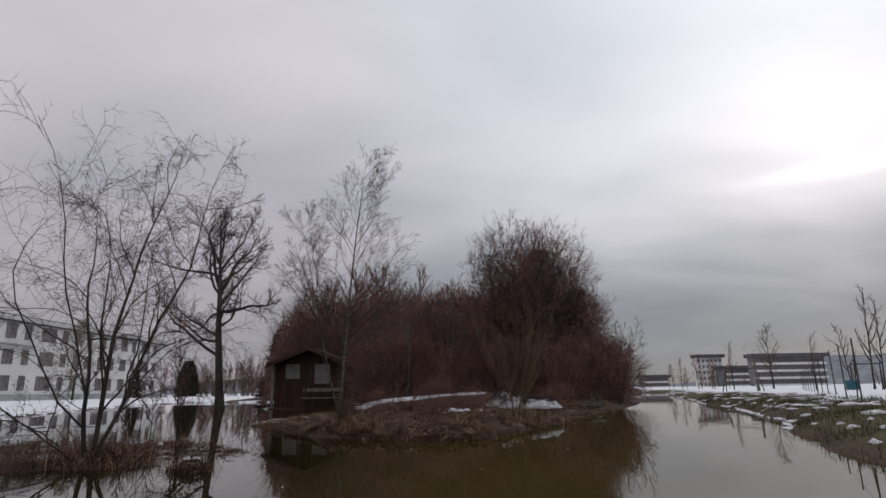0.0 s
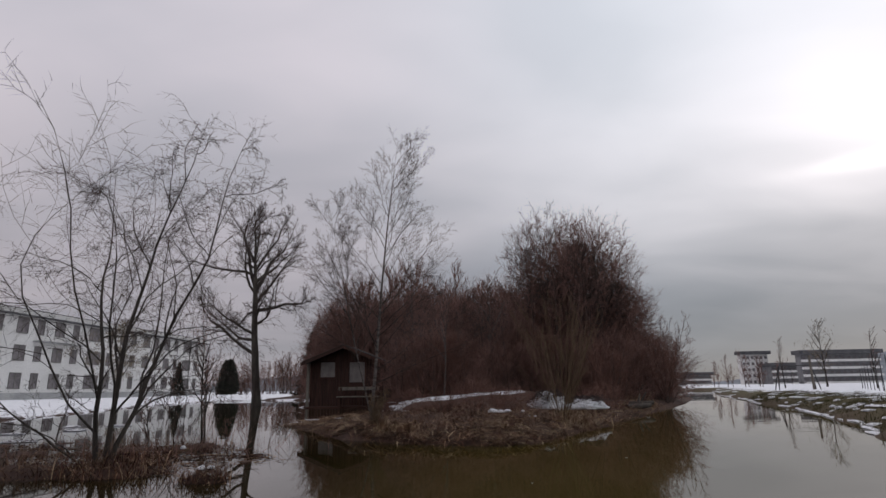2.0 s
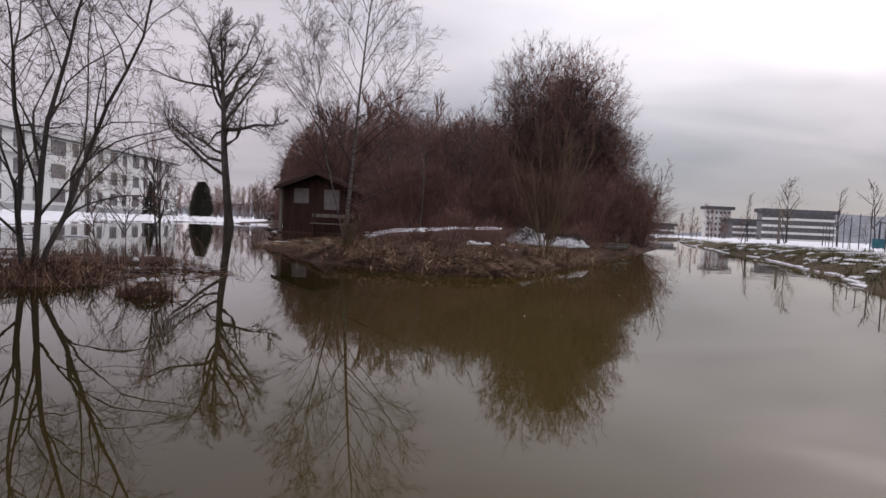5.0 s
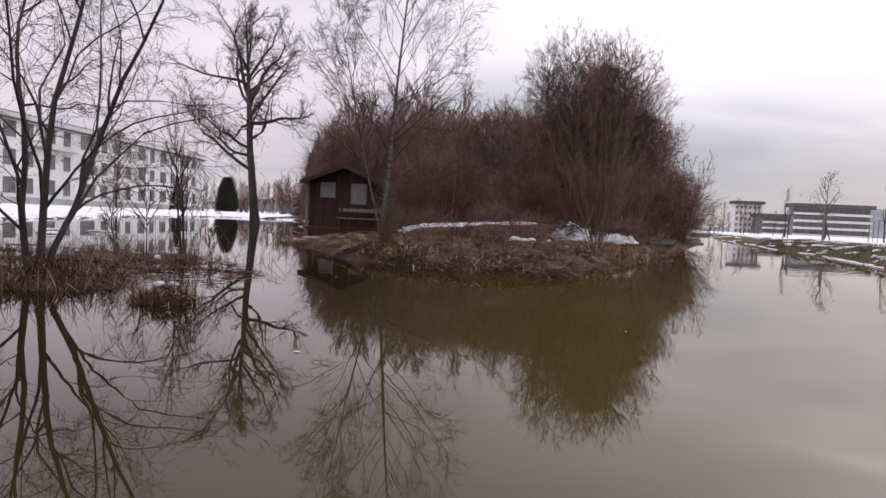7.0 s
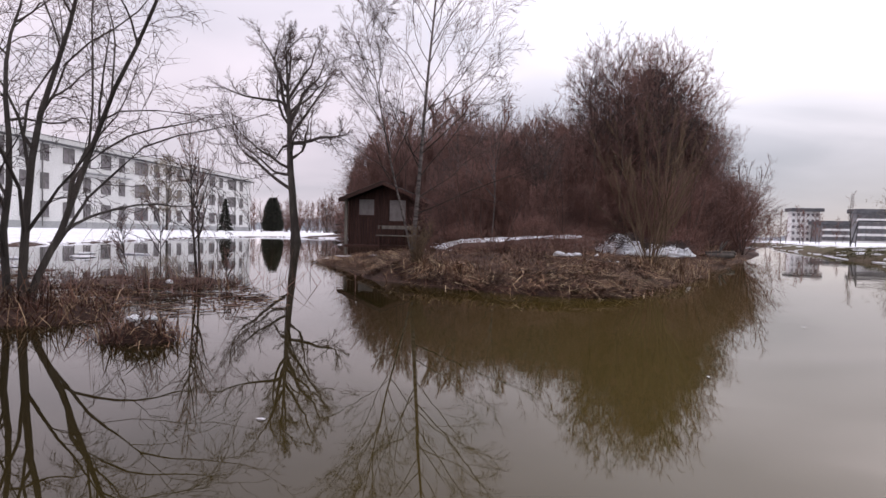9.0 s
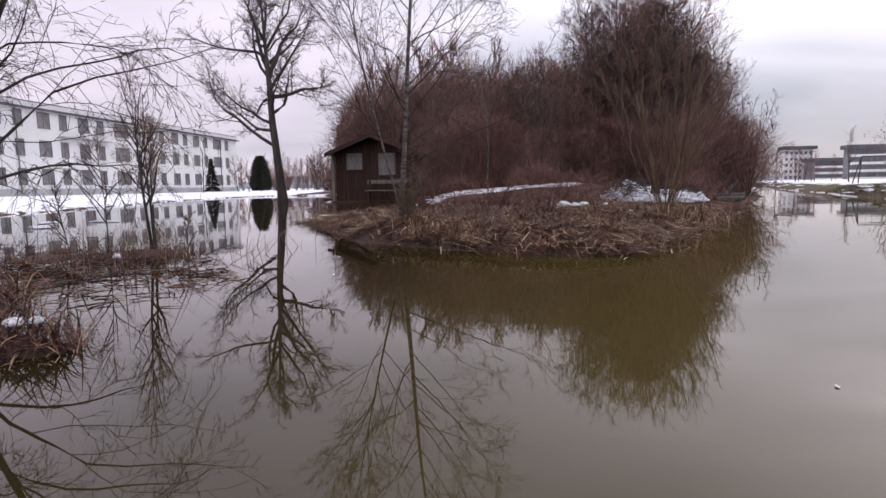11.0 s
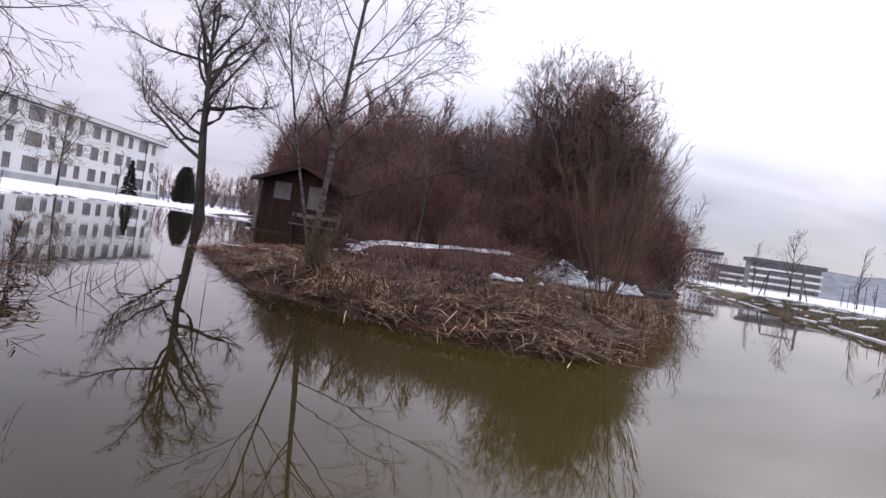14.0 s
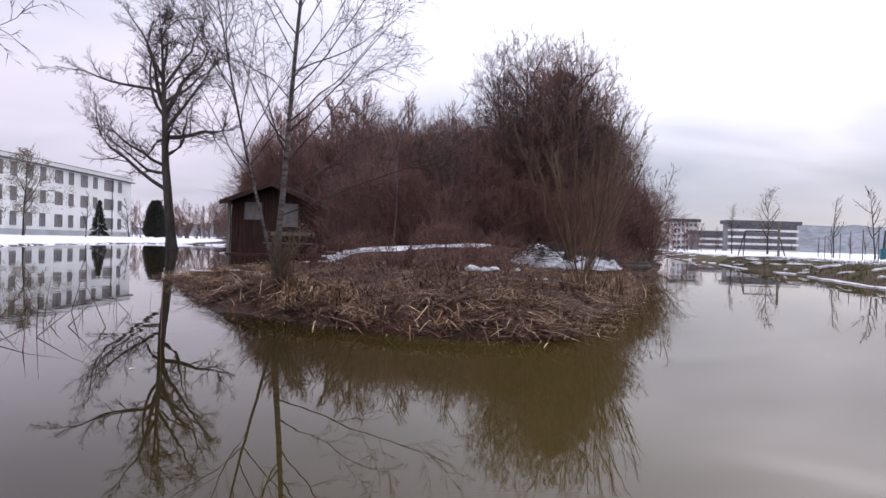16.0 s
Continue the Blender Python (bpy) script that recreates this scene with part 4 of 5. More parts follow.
def far_trees():
    """Bare trees on the banks and the far shore."""
    kinds = []
    for k in range(4):
        kinds.append(grown_tree("bank_tree", (0, 0, -200), "slender bare tree on the snowy bank", "tree", SPEC_FAR, 700 + k, "bank trees", bark=M_BARK, twig=M_TWIG,
                                trunks=[((0.05, 0, 1), 7.5, 0.09, 0.01)] + [((0.3, 0.1, 1), 6.0, 0.06, 0.02)] * (k % 2)))
    rng = random.Random(9)
    spots = [(31.5, 43.5, 7.6), (33.8, 45.5, 7.0), (29.6, 43.0, 5.0), (36.5, 45.0, 6.0), (35.0, 40.0, 5.5), (39.5, 47.0, 6.8), (28.2, 45.0, 4.4), (42, 52, 7), (30.8, 63.0, 5.2),
             (47, 50, 7.5)]
    spots += [(-34.5, 64.0, 4.6), (-33.0, 72.0, 4.2), (-44.5, 92.0, 6.0), (-42.6, 94.0, 5.4)]
    spots += [(rng.uniform(-75, -30), rng.uniform(105, 150), rng.uniform(6, 9)) for _ in range(14)]
    spots += [(rng.uniform(40, 180), rng.uniform(150, 280), rng.uniform(5, 8)) for _ in range(12)]
    used = set()
    for x, y, h in spots:
        i = rng.randrange(4)
        m = pose(x, y, height_at(x, y) - 0.05, 0, 0, rng.uniform(0, 360))
        s = h / 7.8
        if i not in used:
            used.add(i)
            kinds[i].matrix_world = m @ Matrix.Scale(s, 4)
        else:
            copy_thing(kinds[i], m).scale = (s, s, s)


far_trees()


def leaf_cloud(root, rng, pts, n, size, mat, label):
    """Small curled leaves scattered about given points, one mesh."""
    v, f = [], []
    for _ in range(n):
        c = rng.choice(pts) + Vector((rng.gauss(0, 0.25), rng.gauss(0, 0.25), rng.gauss(0, 0.2)))
        r = Euler((rng.uniform(0, 6.28), rng.uniform(0, 6.28), 0)).to_matrix()
        b = len(v)
        s = size * rng.uniform(0.6, 1.3)
        for p in ((-0.5, 0, 0), (0, -0.3, 0.12), (0.5, 0, 0), (0, 0.3, 0.12)):
            v.append(c + r @ (Vector(p) * s))
        f += [(b, b + 1, b + 2), (b, b + 2, b + 3)]
    return mesh_object("leaves", v, f, mat, root, label)


def leafy_tree(x, y, h, seed, label, mat, n, width=0.28):
    rng = random.Random(seed)
    root = grown_tree("tree", (x, y, height_at(x, y) - 0.05), label, "tree", dict(SPEC_FAR, fine=0.012), seed, bark=M_BARK, twig=M_TWIG_TAN, trunks=[((0.02, 0, 1), h, 0.11, 0.01)])
    pts = [Vector((rng.gauss(0, 1) * h * width * math.sin(math.pi * min(1, t * 0.9 + 0.1)), rng.gauss(0, 1) * h * width * math.sin(math.pi * min(1, t * 0.9 + 0.1)), h * (0.25 + 0.72 * t)))
           for t in (rng.random() for _ in range(160))]
    leaf_cloud(root, rng, pts, n, 0.13, mat, "withered hanging leaves")


leafy_tree(-40.3, 63.5, 8.8, 801, "spreading tree with withered tan leaves on the snowy shore", M_LEAF, 5200, 0.24)
leafy_tree(40.2, 72.3, 7.8, 802, "small tree still holding dull green leaves", M_LEAF, 700, 0.13)


def evergreen(name, x, y, h, w, seed, label, columnar):
    rng = random.Random(seed)
    root = thing(name, (x, y, height_at(x, y) - 0.05), label, "evergreen")
    Wood().tube([Vector((0, 0, h * k / 6)) for k in range(7)], [0.12 * (1 - k / 6.5) for k in range(7)], 6).put("trunk", M_BARK, root)
    v, f = [], []
    for _ in range(3600 if columnar else 1500):
        t = rng.random() ** 1.25
        if columnar:
            rad = w * (1 - t) ** 0.42 * min(1, 0.7 + 2 * t)
        else:
            tier = 1 - ((t * 7) % 1) * 0.45
            rad = w * (1 - t) * tier
        a, q = rng.uniform(0, 6.283), math.sqrt(rng.uniform(0.05, 1))
        c = Vector((math.cos(a) * rad * q, math.sin(a) * rad * q, h * (0.04 + 0.95 * t)))
        d = Vector((math.cos(a), math.sin(a), 0.9 if columnar else -0.25)).normalized()
        u = d.orthogonal().normalized()
        s = h * 0.045 * rng.uniform(0.6, 1.3)
        b = len(v)
        v += [c - u * s * 0.35, c + u * s * 0.35, c + d * s * 1.5, c + d.cross(u) * s * 0.3]
        f += [(b, b + 1, b + 2), (b, b + 2, b + 3)]
    mesh_object("foliage", v, f, M_NEEDLE, root)


evergreen("thuja", -38.8, 88, 5.3, 1.75, 811, "dense dark columnar thuja on the snowy shore", True)
evergreen("spruce", -46.4, 87.5, 5.2, 1.2, 812, "small dark spruce on the snowy shore", False)
evergreen("spruce", -18.2, 62.5, 7.0, 2.1, 816, "tall dark spruce at the end of the copse", False)
evergreen("spruce", -16.4, 64.0, 8.2, 2.4, 817, "tall dark spruce at the end of the copse", False)
evergreen("spruce", -49.5, 112, 6.6, 2.0, 818, "dark spruce far back on the snowy shore", False)
evergreen("spruce", -33.0, 110, 7.0, 1.9, 814, "dark spruce far back on the snowy shore", False)
evergreen("spruce", -29.0, 112, 6.0, 1.9, 815, "dark spruce far back on the snowy shore", False)

# ---- the hut ----
def build_hut():
    X0, X1, Y0, Y1, Z0 = -9.0, -5.2, 31.0, 34.2, -0.1
    EAVE, APEX, XA = 2.29, 3.04, -7.1
    hut = thing("wooden_hut", (XA, Y0, 0), "dark-stained wooden hut with pale boarded windows at the water's edge", "hut")

    def lx(x):
        return x - XA
    body = bmesh.new()
    prof = [(lx(X0) + 0.03, Z0), (lx(X1) - 0.03, Z0), (lx(X1) - 0.03, EAVE), (0, APEX - 0.06), (lx(X0) + 0.03, EAVE)]
    f = [body.verts.new((x, 0.03, z)) for x, z in prof]
    b = [body.verts.new((x, Y1 - Y0, z)) for x, z in prof]
    body.faces.new(f)
    body.faces.new(b[::-1])
    for i in range(5):
        j = (i + 1) % 5
        body.faces.new((f[j], f[i], b[i], b[j]))
    part("wall", body, M_WOOD, hut)
    for side, xe in (("l", X0 - 0.25), ("r", X1 + 0.25)):
        bm = bmesh.new()
        slope = (APEX - EAVE) / abs(lx(X0 if side == "l" else X1))
        ze = APEX - slope * abs(lx(xe))
        pts = [(lx(xe), ze), (0, APEX), (0, APEX + 0.10), (lx(xe), ze + 0.10)]
        fr = [bm.verts.new((x, -0.75, z)) for x, z in pts]
        bk = [bm.verts.new((x, Y1 - Y0 + 0.3, z)) for x, z in pts]
        bm.faces.new(fr)
        bm.faces.new(bk[::-1])
        for i in range(4):
            j = (i + 1) % 4
            bm.faces.new((fr[j], fr[i], bk[i], bk[j]))
        bmesh.ops.recalc_face_normals(bm, faces=bm.faces)
        part("roof", bm, M_ROOF, hut)
    WINDOWS = ((-8.05, 0.76, 1.52, 2.28), (-6.5, 0.80, 1.24, 2.26))
    for x, w, z0, z1 in WINDOWS:
        win = part("window", boxed((lx(x) - w / 2, -0.03, z0), (lx(x) + w / 2, 0.02, z1), 0.01), M_BOARD, hut, "pale boarded window")
        for lo, hi in (((lx(x) - w / 2 - 0.07, -0.05, z0 - 0.07), (lx(x) - w / 2, 0.02, z1 + 0.07)), ((lx(x) + w / 2, -0.05, z0 - 0.07), (lx(x) + w / 2 + 0.07, 0.02, z1 + 0.07)),
                       ((lx(x) - w / 2, -0.05, z1), (lx(x) + w / 2, 0.02, z1 + 0.07)), ((lx(x) - w / 2, -0.06, z0 - 0.07), (lx(x) + w / 2, 0.02, z0))):
            part("frame", boxed(lo, hi), M_WOOD, win)
    # boards of the front wall, cut off under the gable
    x = lx(X0) + 0.03
    k = 0
    rng = random.Random(5)
    while x < lx(X1) - 0.05:
        w = 0.155
        xm = x + w / 2
        top = APEX - 0.08 - (APEX - EAVE) * abs(xm) / abs(lx(X0) if xm < 0 else lx(X1))
        gaps = [(lx(wx) - ww / 2, lx(wx) + ww / 2, a, b) for wx, ww, a, b in WINDOWS]
        cut = next(((a, b) for g0, g1, a, b in gaps if g0 - 0.02 < xm < g1 + 0.02), None)
        for z0, z1 in ([(Z0, cut[0] - 0.07), (cut[1] + 0.07, top)] if cut else [(Z0, top)]):
            if z1 - z0 > 0.05:
                part("board", boxed((x, -0.012 - 0.008 * rng.random(), z0), (x + w - 0.014, 0.032, z1)), M_WOOD, hut)
        x += w
    part("corner_post", boxed((lx(X0) - 0.09, -0.30, Z0), (lx(X0) + 0.05, -0.16, EAVE - 0.02), 0.01), M_WOOD_GREY, hut, "weathered grey corner post")
    part("corner_post", boxed((lx(X1) - 0.05, -0.30, Z0), (lx(X1) + 0.09, -0.16, EAVE - 0.02), 0.01), M_WOOD, hut)
    part("threshold", boxed((lx(X0), -0.55, Z0), (lx(X1), -0.03, 0.06), 0.01), M_WOOD, hut)
    for sgn, xe in ((-1, X0 - 0.25), (1, X1 + 0.25)):
        bm = bmesh.new()
        slope = (APEX - EAVE) / abs(lx(X0 if sgn < 0 else X1))
        ze = APEX - slope * abs(lx(xe))
        q = [bm.verts.new((px, py, pz + dz)) for dz in (-0.10, 0.07) for px, py, pz in ((lx(xe), -0.79, ze), (0, -0.79, APEX), (0, -0.755, APEX), (lx(xe), -0.755, ze))]
        for f4 in ((0, 1, 2, 3), (7, 6, 5, 4), (0, 4, 5, 1), (1, 5, 6, 2), (2, 6, 7, 3), (3, 7, 4, 0)):
            bm.faces.new([q[i] for i in f4])
        bmesh.ops.recalc_face_normals(bm, faces=bm.faces)
        part("bargeboard", bm, M_WOOD, hut)
    bench = thing("bench", (-6.3, 30.3, 0.06), "weathered wooden bench with a plank backrest in front of the hut", "bench")
    part("seat", boxed((-1.04, -0.24, 0.44), (1.04, 0.18, 0.50), 0.01), M_WOOD_GREY, bench)
    part("backrest", boxed((-1.04, 0.19, 0.78), (1.04, 0.24, 0.95), 0.01), M_WOOD_GREY, bench)
    for bx in (-0.9, 0.9):
        part("leg", boxed((bx - 0.04, -0.2, -0.14), (bx + 0.04, -0.12, 0.44)), M_WOOD, bench)
        part("leg", boxed((bx - 0.04, 0.11, -0.14), (bx + 0.04, 0.19, 0.92)), M_WOOD, bench)
    return hut


build_hut()


# ---- the white building on the shore ----
def build_white_block():
    X, Y0, Y1, H, G = -51.5, 22.0, 106.0, 9.2, 0.4
    bld = thing("long_building", (X, Y0, G), "long white three-storey building with rows of dark windows", "building")
    part("wall", boxed((-14, 0, -1), (0, Y1 - Y0, H)), M_WALL_WHITE, bld)
    part("plinth", boxed((0.003, -0.02, -1), (0.10, Y1 - Y0 + 0.02, 0.75)), M_CONCRETE, bld, "grey plinth")
    part("roof", boxed((-14.4, -0.4, H), (0.5, Y1 - Y0 + 0.4, H + 0.16)), M_DARKROOF, bld)
    part("parapet", boxed((-0.25, -0.2, H + 0.16), (0.12, Y1 - Y0 + 0.2, H + 0.75)), M_WALL_WHITE, bld)
    part("parapet_cap", boxed((-0.30, -0.25, H + 0.75), (0.18, Y1 - Y0 + 0.25, H + 0.82)), M_DARKROOF, bld)

    def window_meshes(w, lights):
        h = 0.80
        pane = boxed((-0.10, -w / 2, -h), (0.012, w / 2, h))
        fr = bmesh.new()
        for lo, hi in (((0, -w / 2 - 0.08, h), (0.05, w / 2 + 0.08, h + 0.08)), ((0, -w / 2 - 0.08, -h - 0.08), (0.09, w / 2 + 0.08, -h)),
                       ((0, -w / 2 - 0.08, -h), (0.05, -w / 2, h)), ((0, w / 2, -h), (0.05, w / 2 + 0.08, h))):
            box(fr, lo, hi)
        for k in range(1, lights):
            y = -w / 2 + w * k / lights
            box(fr, (0.013, y - 0.05, -h), (0.045, y + 0.05, h))
        box(fr, (0.013, -w / 2, 0.28), (0.040, w / 2, 0.36))
        out = []
        for nm, bm, mat in (("pane", pane, M_GLASS), ("window_frame", fr, M_FRAME)):
            me = bpy.data.meshes.new(nm)
            bm.to_mesh(me)
            bm.free()
            me.materials.append(mat)
            out.append((nm, me))
        return out

    kinds = {w: window_meshes(w, n) for w, n in ((2.5, 4), (0.95, 2), (1.5, 2))}
    y, i = 2.5, 0
    pattern = (2.5, 0.95, 0.95, 0.95, 1.5, 0.95, 1.5, 0.95)
    while y < Y1 - Y0 - 3:
        w = pattern[i % len(pattern)]
        for z in (2.05, 5.1, 8.15):
            win = new("window")
            win.parent = bld
            win.location = (0.02, y + w / 2, z)
            for nm, me in kinds[w]:
                o = new(nm, me)
                o.parent = win
        y += w + (1.5, 1.9, 1.6, 2.1)[i % 4]
        i += 1
    for yy in (17.5, 36.5, 58.0, 78.0):
        part("downpipe", bar((0.10, yy, 0.2), (0.10, yy, H), 0.06, 6), M_FRAME, bld)
    canopy = boxed((0.003, 42.0, 6.45), (0.75, 50.0, 6.6))
    part("canopy", canopy, M_CONCRETE, bld, "pale canopy over a window band")


build_white_block()


def far_block(name, x0, x1, y, depth, h, storeys, label, bays, bands):
    bld = thing(name, ((x0 + x1) / 2, y, 0.5), label, "building")
    w = x1 - x0
    rise = (h - 2.0) / storeys
    part("wall", boxed((-w / 2, 0, -1), (w / 2, depth, h - 1.9)), M_WALL_WHITE if not bands else M_LATH, bld)
    part("roof", boxed((-w / 2 - 1.2, -2.4, h - 1.9), (w / 2 + 1.2, depth + 1, h), 0.1), M_DARKROOF, bld, "dark overhanging flat roof")
    for s in range(storeys):
        z = rise * s
        if bands:
            part("balcony", boxed((-w / 2, -1.6, z - 0.1), (w / 2, -0.01, z + 1.05)), M_WALL_WHITE, bld, "white balcony band")
        pane = boxed((-0.7, -0.12, 0.9), (0.7, 0.06, 2.5))
        me = bpy.data.meshes.new("window")
        pane.to_mesh(me)
        pane.free()
        me.materials.append(M_GLASS)
        for k in range(bays):
            o = new("window", me)
            o.parent = bld
            o.location = (-w / 2 + w * (k + 0.5) / bays, 0, z)
    return bld


far_block("apartment_block", 155.5, 171.0, 360, 5, 19.6, 5, "white apartment block with a dark flat roof", 6, False)
far_block("office_block", 154, 190, 292, 5, 15.9, 4, "long office block with white balcony bands", 12, True)
far_block("low_block", 165, 181, 345, 12, 12.0, 3, "low grey block between two larger ones", 7, True)
far_block("low_block", 134, 150, 395, 12, 8.5, 2, "low grey block beside the copse's end", 7, True)

# ---- snow, ice and the banks ----
def lump_mesh(seed, name="snow_patch"):
    """A low irregular lump, one metre across."""
    r = np.random.RandomState(seed)
    bm = bmesh.new()
    bmesh.ops.create_icosphere(bm, subdivisions=3, radius=0.5)
    ph = r.uniform(0, 6.28, 8)
    for v in bm.verts:
        a = math.atan2(v.co.y, v.co.x)
        k = 1 + 0.22 * math.sin(2 * a + ph[0]) + 0.16 * math.sin(3 * a + ph[1]) + 0.12 * math.sin(5 * a + ph[2]) + 0.07 * math.sin(9 * a + ph[3])
        n = noise.noise(v.co * 4 + Vector((seed, 0, 0)))
        v.co.x *= k
        v.co.y *= k
        v.co += Vector((noise.noise(v.co * 6), noise.noise(v.co * 6 + Vector((9, 0, 0))), 0)) * 0.09
        v.co.z = (max(v.co.z, -0.15)) * (1 + 0.5 * n) + 0.05 * noise.noise(v.co * 9)
    me = bpy.data.meshes.new(name)
    bm.to_mesh(me)
    bm.free()
    me.polygons.foreach_set("use_smooth", np.ones(len(me.polygons), bool))
    return me


LUMPS = [lump_mesh(s) for s in range(6)]
for me in LUMPS:
    me.materials.append(M_SNOW)


FLOES = [lump_mesh(20 + s, "ice_floe") for s in range(3)]
for me in FLOES:
    me.materials.append(M_ICE)


def snow_patch(rng, x, y, sx, sy, h, label="patch of old snow lying on wet grass", z=None, group="snow patches"):
    ob = new("snow_patch", LUMPS[rng.randrange(6)])
    ob.location = (x, y, (height_at(x, y) if z is None else z) - 0.02)
    ob.rotation_euler = (0, 0, rng.uniform(0, 6.28) if sx == sy else rng.uniform(-0.3, 0.3))
    ob.scale = (sx, sy, h)
    return tagged(ob, label, "snow", group)


def bank_snow():
    rng = random.Random(61)
    a = [(4.0, 2), (4.5, 6.3), (4.8, 7.8), (5.6, 9.4), (6.4, 11.3), (8.0, 14.6), (9.3, 18.5), (11, 23), (12.4, 29), (14.6, 34.5), (20, 53), (28, 75)]
    for _ in range(230):
        i = rng.choices(range(len(a) - 1), [0.2, 0.3, 0.6, 1, 2, 4, 4, 4, 4, 4, 4])[0]
        t = rng.random()
        (x0, y0), (x1, y1) = a[i], a[i + 1]
        d = Vector((y1 - y0, -(x1 - x0))).normalized()
        off = rng.choice((0.45, 0.9, 1.5, 1.8, 2.2, 2.6)) + rng.gauss(0, 0.15)
        s = rng.uniform(0.10, 0.38) * (1 + 0.03 * max(y0, 0)) * (0.6 if off < 0.8 else 1.0)
        snow_patch(rng, x0 + (x1 - x0) * t + d.x * off, y0 + (y1 - y0) * t + d.y * off, s, s * rng.uniform(1.0, 2.0), 0.05 + 0.07 * rng.random(), "lump of old snow on the grassy bank", group="bank snow")
    # a broken rim of ice and snow along the water's edge
    for _ in range(95):
        i = rng.choices(range(4, len(a) - 1), [2, 4, 4, 4, 4, 5, 4])[0]
        t = rng.random()
        (x0, y0), (x1, y1) = a[i], a[i + 1]
        d = Vector((y1 - y0, -(x1 - x0))).normalized()
        off = abs(rng.gauss(0.10, 0.12))
        ob = snow_patch(rng, x0 + (x1 - x0) * t + d.x * off, y0 + (y1 - y0) * t + d.y * off, 0.14 * rng.uniform(0.6, 1.3) * (1 + 0.02 * y0), rng.uniform(0.6, 1.7) * (1 + 0.01 * y0), 0.05,
                        "thin rim of ice and snow along the water's edge", z=0.03, group="ice rim")
        ob.rotation_euler = (0, 0, math.atan2(-(x1 - x0), y1 - y0) + rng.gauss(0, 0.08))
    # island
    for x, y, sx, sy, h in ((0.18, 14.3, 0.28, 0.22, 0.24), (0.50, 14.35, 0.26, 0.20, 0.18), (0.36, 14.2, 0.16, 0.14, 0.12), (-2.1, 16.2, 0.6, 0.3, 0.15), (-4.55, 15.9, 0.5, 0.2, 0.08), (-4.1, 15.3, 0.3, 0.16, 0.07),
                            (4.9, 20.4, 0.3, 0.2, 0.2), (5.2, 20.9, 0.22, 0.16, 0.18), (-3.3, 14.3, 0.25, 0.12, 0.07), (1.0, 13.0, 0.08, 0.06, 0.06)):
        snow_patch(rng, x, y, sx * 0.7, sy * 0.7, h * 0.5, "small patch of old snow in dead grass", group="island snow", z=height_at(x, y) + 0.06)
        for _k in range(2):
            snow_patch(rng, x + rng.gauss(0, 0.6) * sx, y + rng.gauss(0, 0.6) * sy, sx * 0.35, sy * 0.4, h * 0.35, "small patch of old snow in dead grass", group="island snow", z=height_at(x, y) + 0.06)
    for _ in range(26):
        x = rng.uniform(-3.5, 1.4)
        snow_patch(rng, x, 24.5 + 0.05 * (x + 1) + rng.gauss(0, 0.22), rng.uniform(0.5, 1.3), rng.uniform(0.15, 0.3), 0.12, "strip of old snow on the path", group="path snow", z=None)
    snow_patch(rng, -2.78, 6.80, 0.10, 0.06, 0.05, "small snow clump on a tussock", z=0.14, group="tussock snow")
    snow_patch(rng, -2.70, 6.84, 0.06, 0.045, 0.04, "small snow clump on a tussock", z=0.14, group="tussock snow")
    snow_patch(rng, -4.5, 9.75, 0.09, 0.06, 0.06, "small snow clump on a tussock", z=0.06, group="tussock snow")
    # ice floes along the flooded shore
    for k in range(9):
        x = rng.uniform(-13, -8.6)
        y = rng.uniform(11.5, 17)
        ob = snow_patch(rng, x, y, rng.uniform(0.3, 0.8), rng.uniform(0.2, 0.5), rng.uniform(0.03, 0.10), "grey ice floe afloat near the shore", z=0.03, group="ice floes")
        ob.name = "ice_floe"
        ob.data = FLOES[k % 3]


bank_snow()


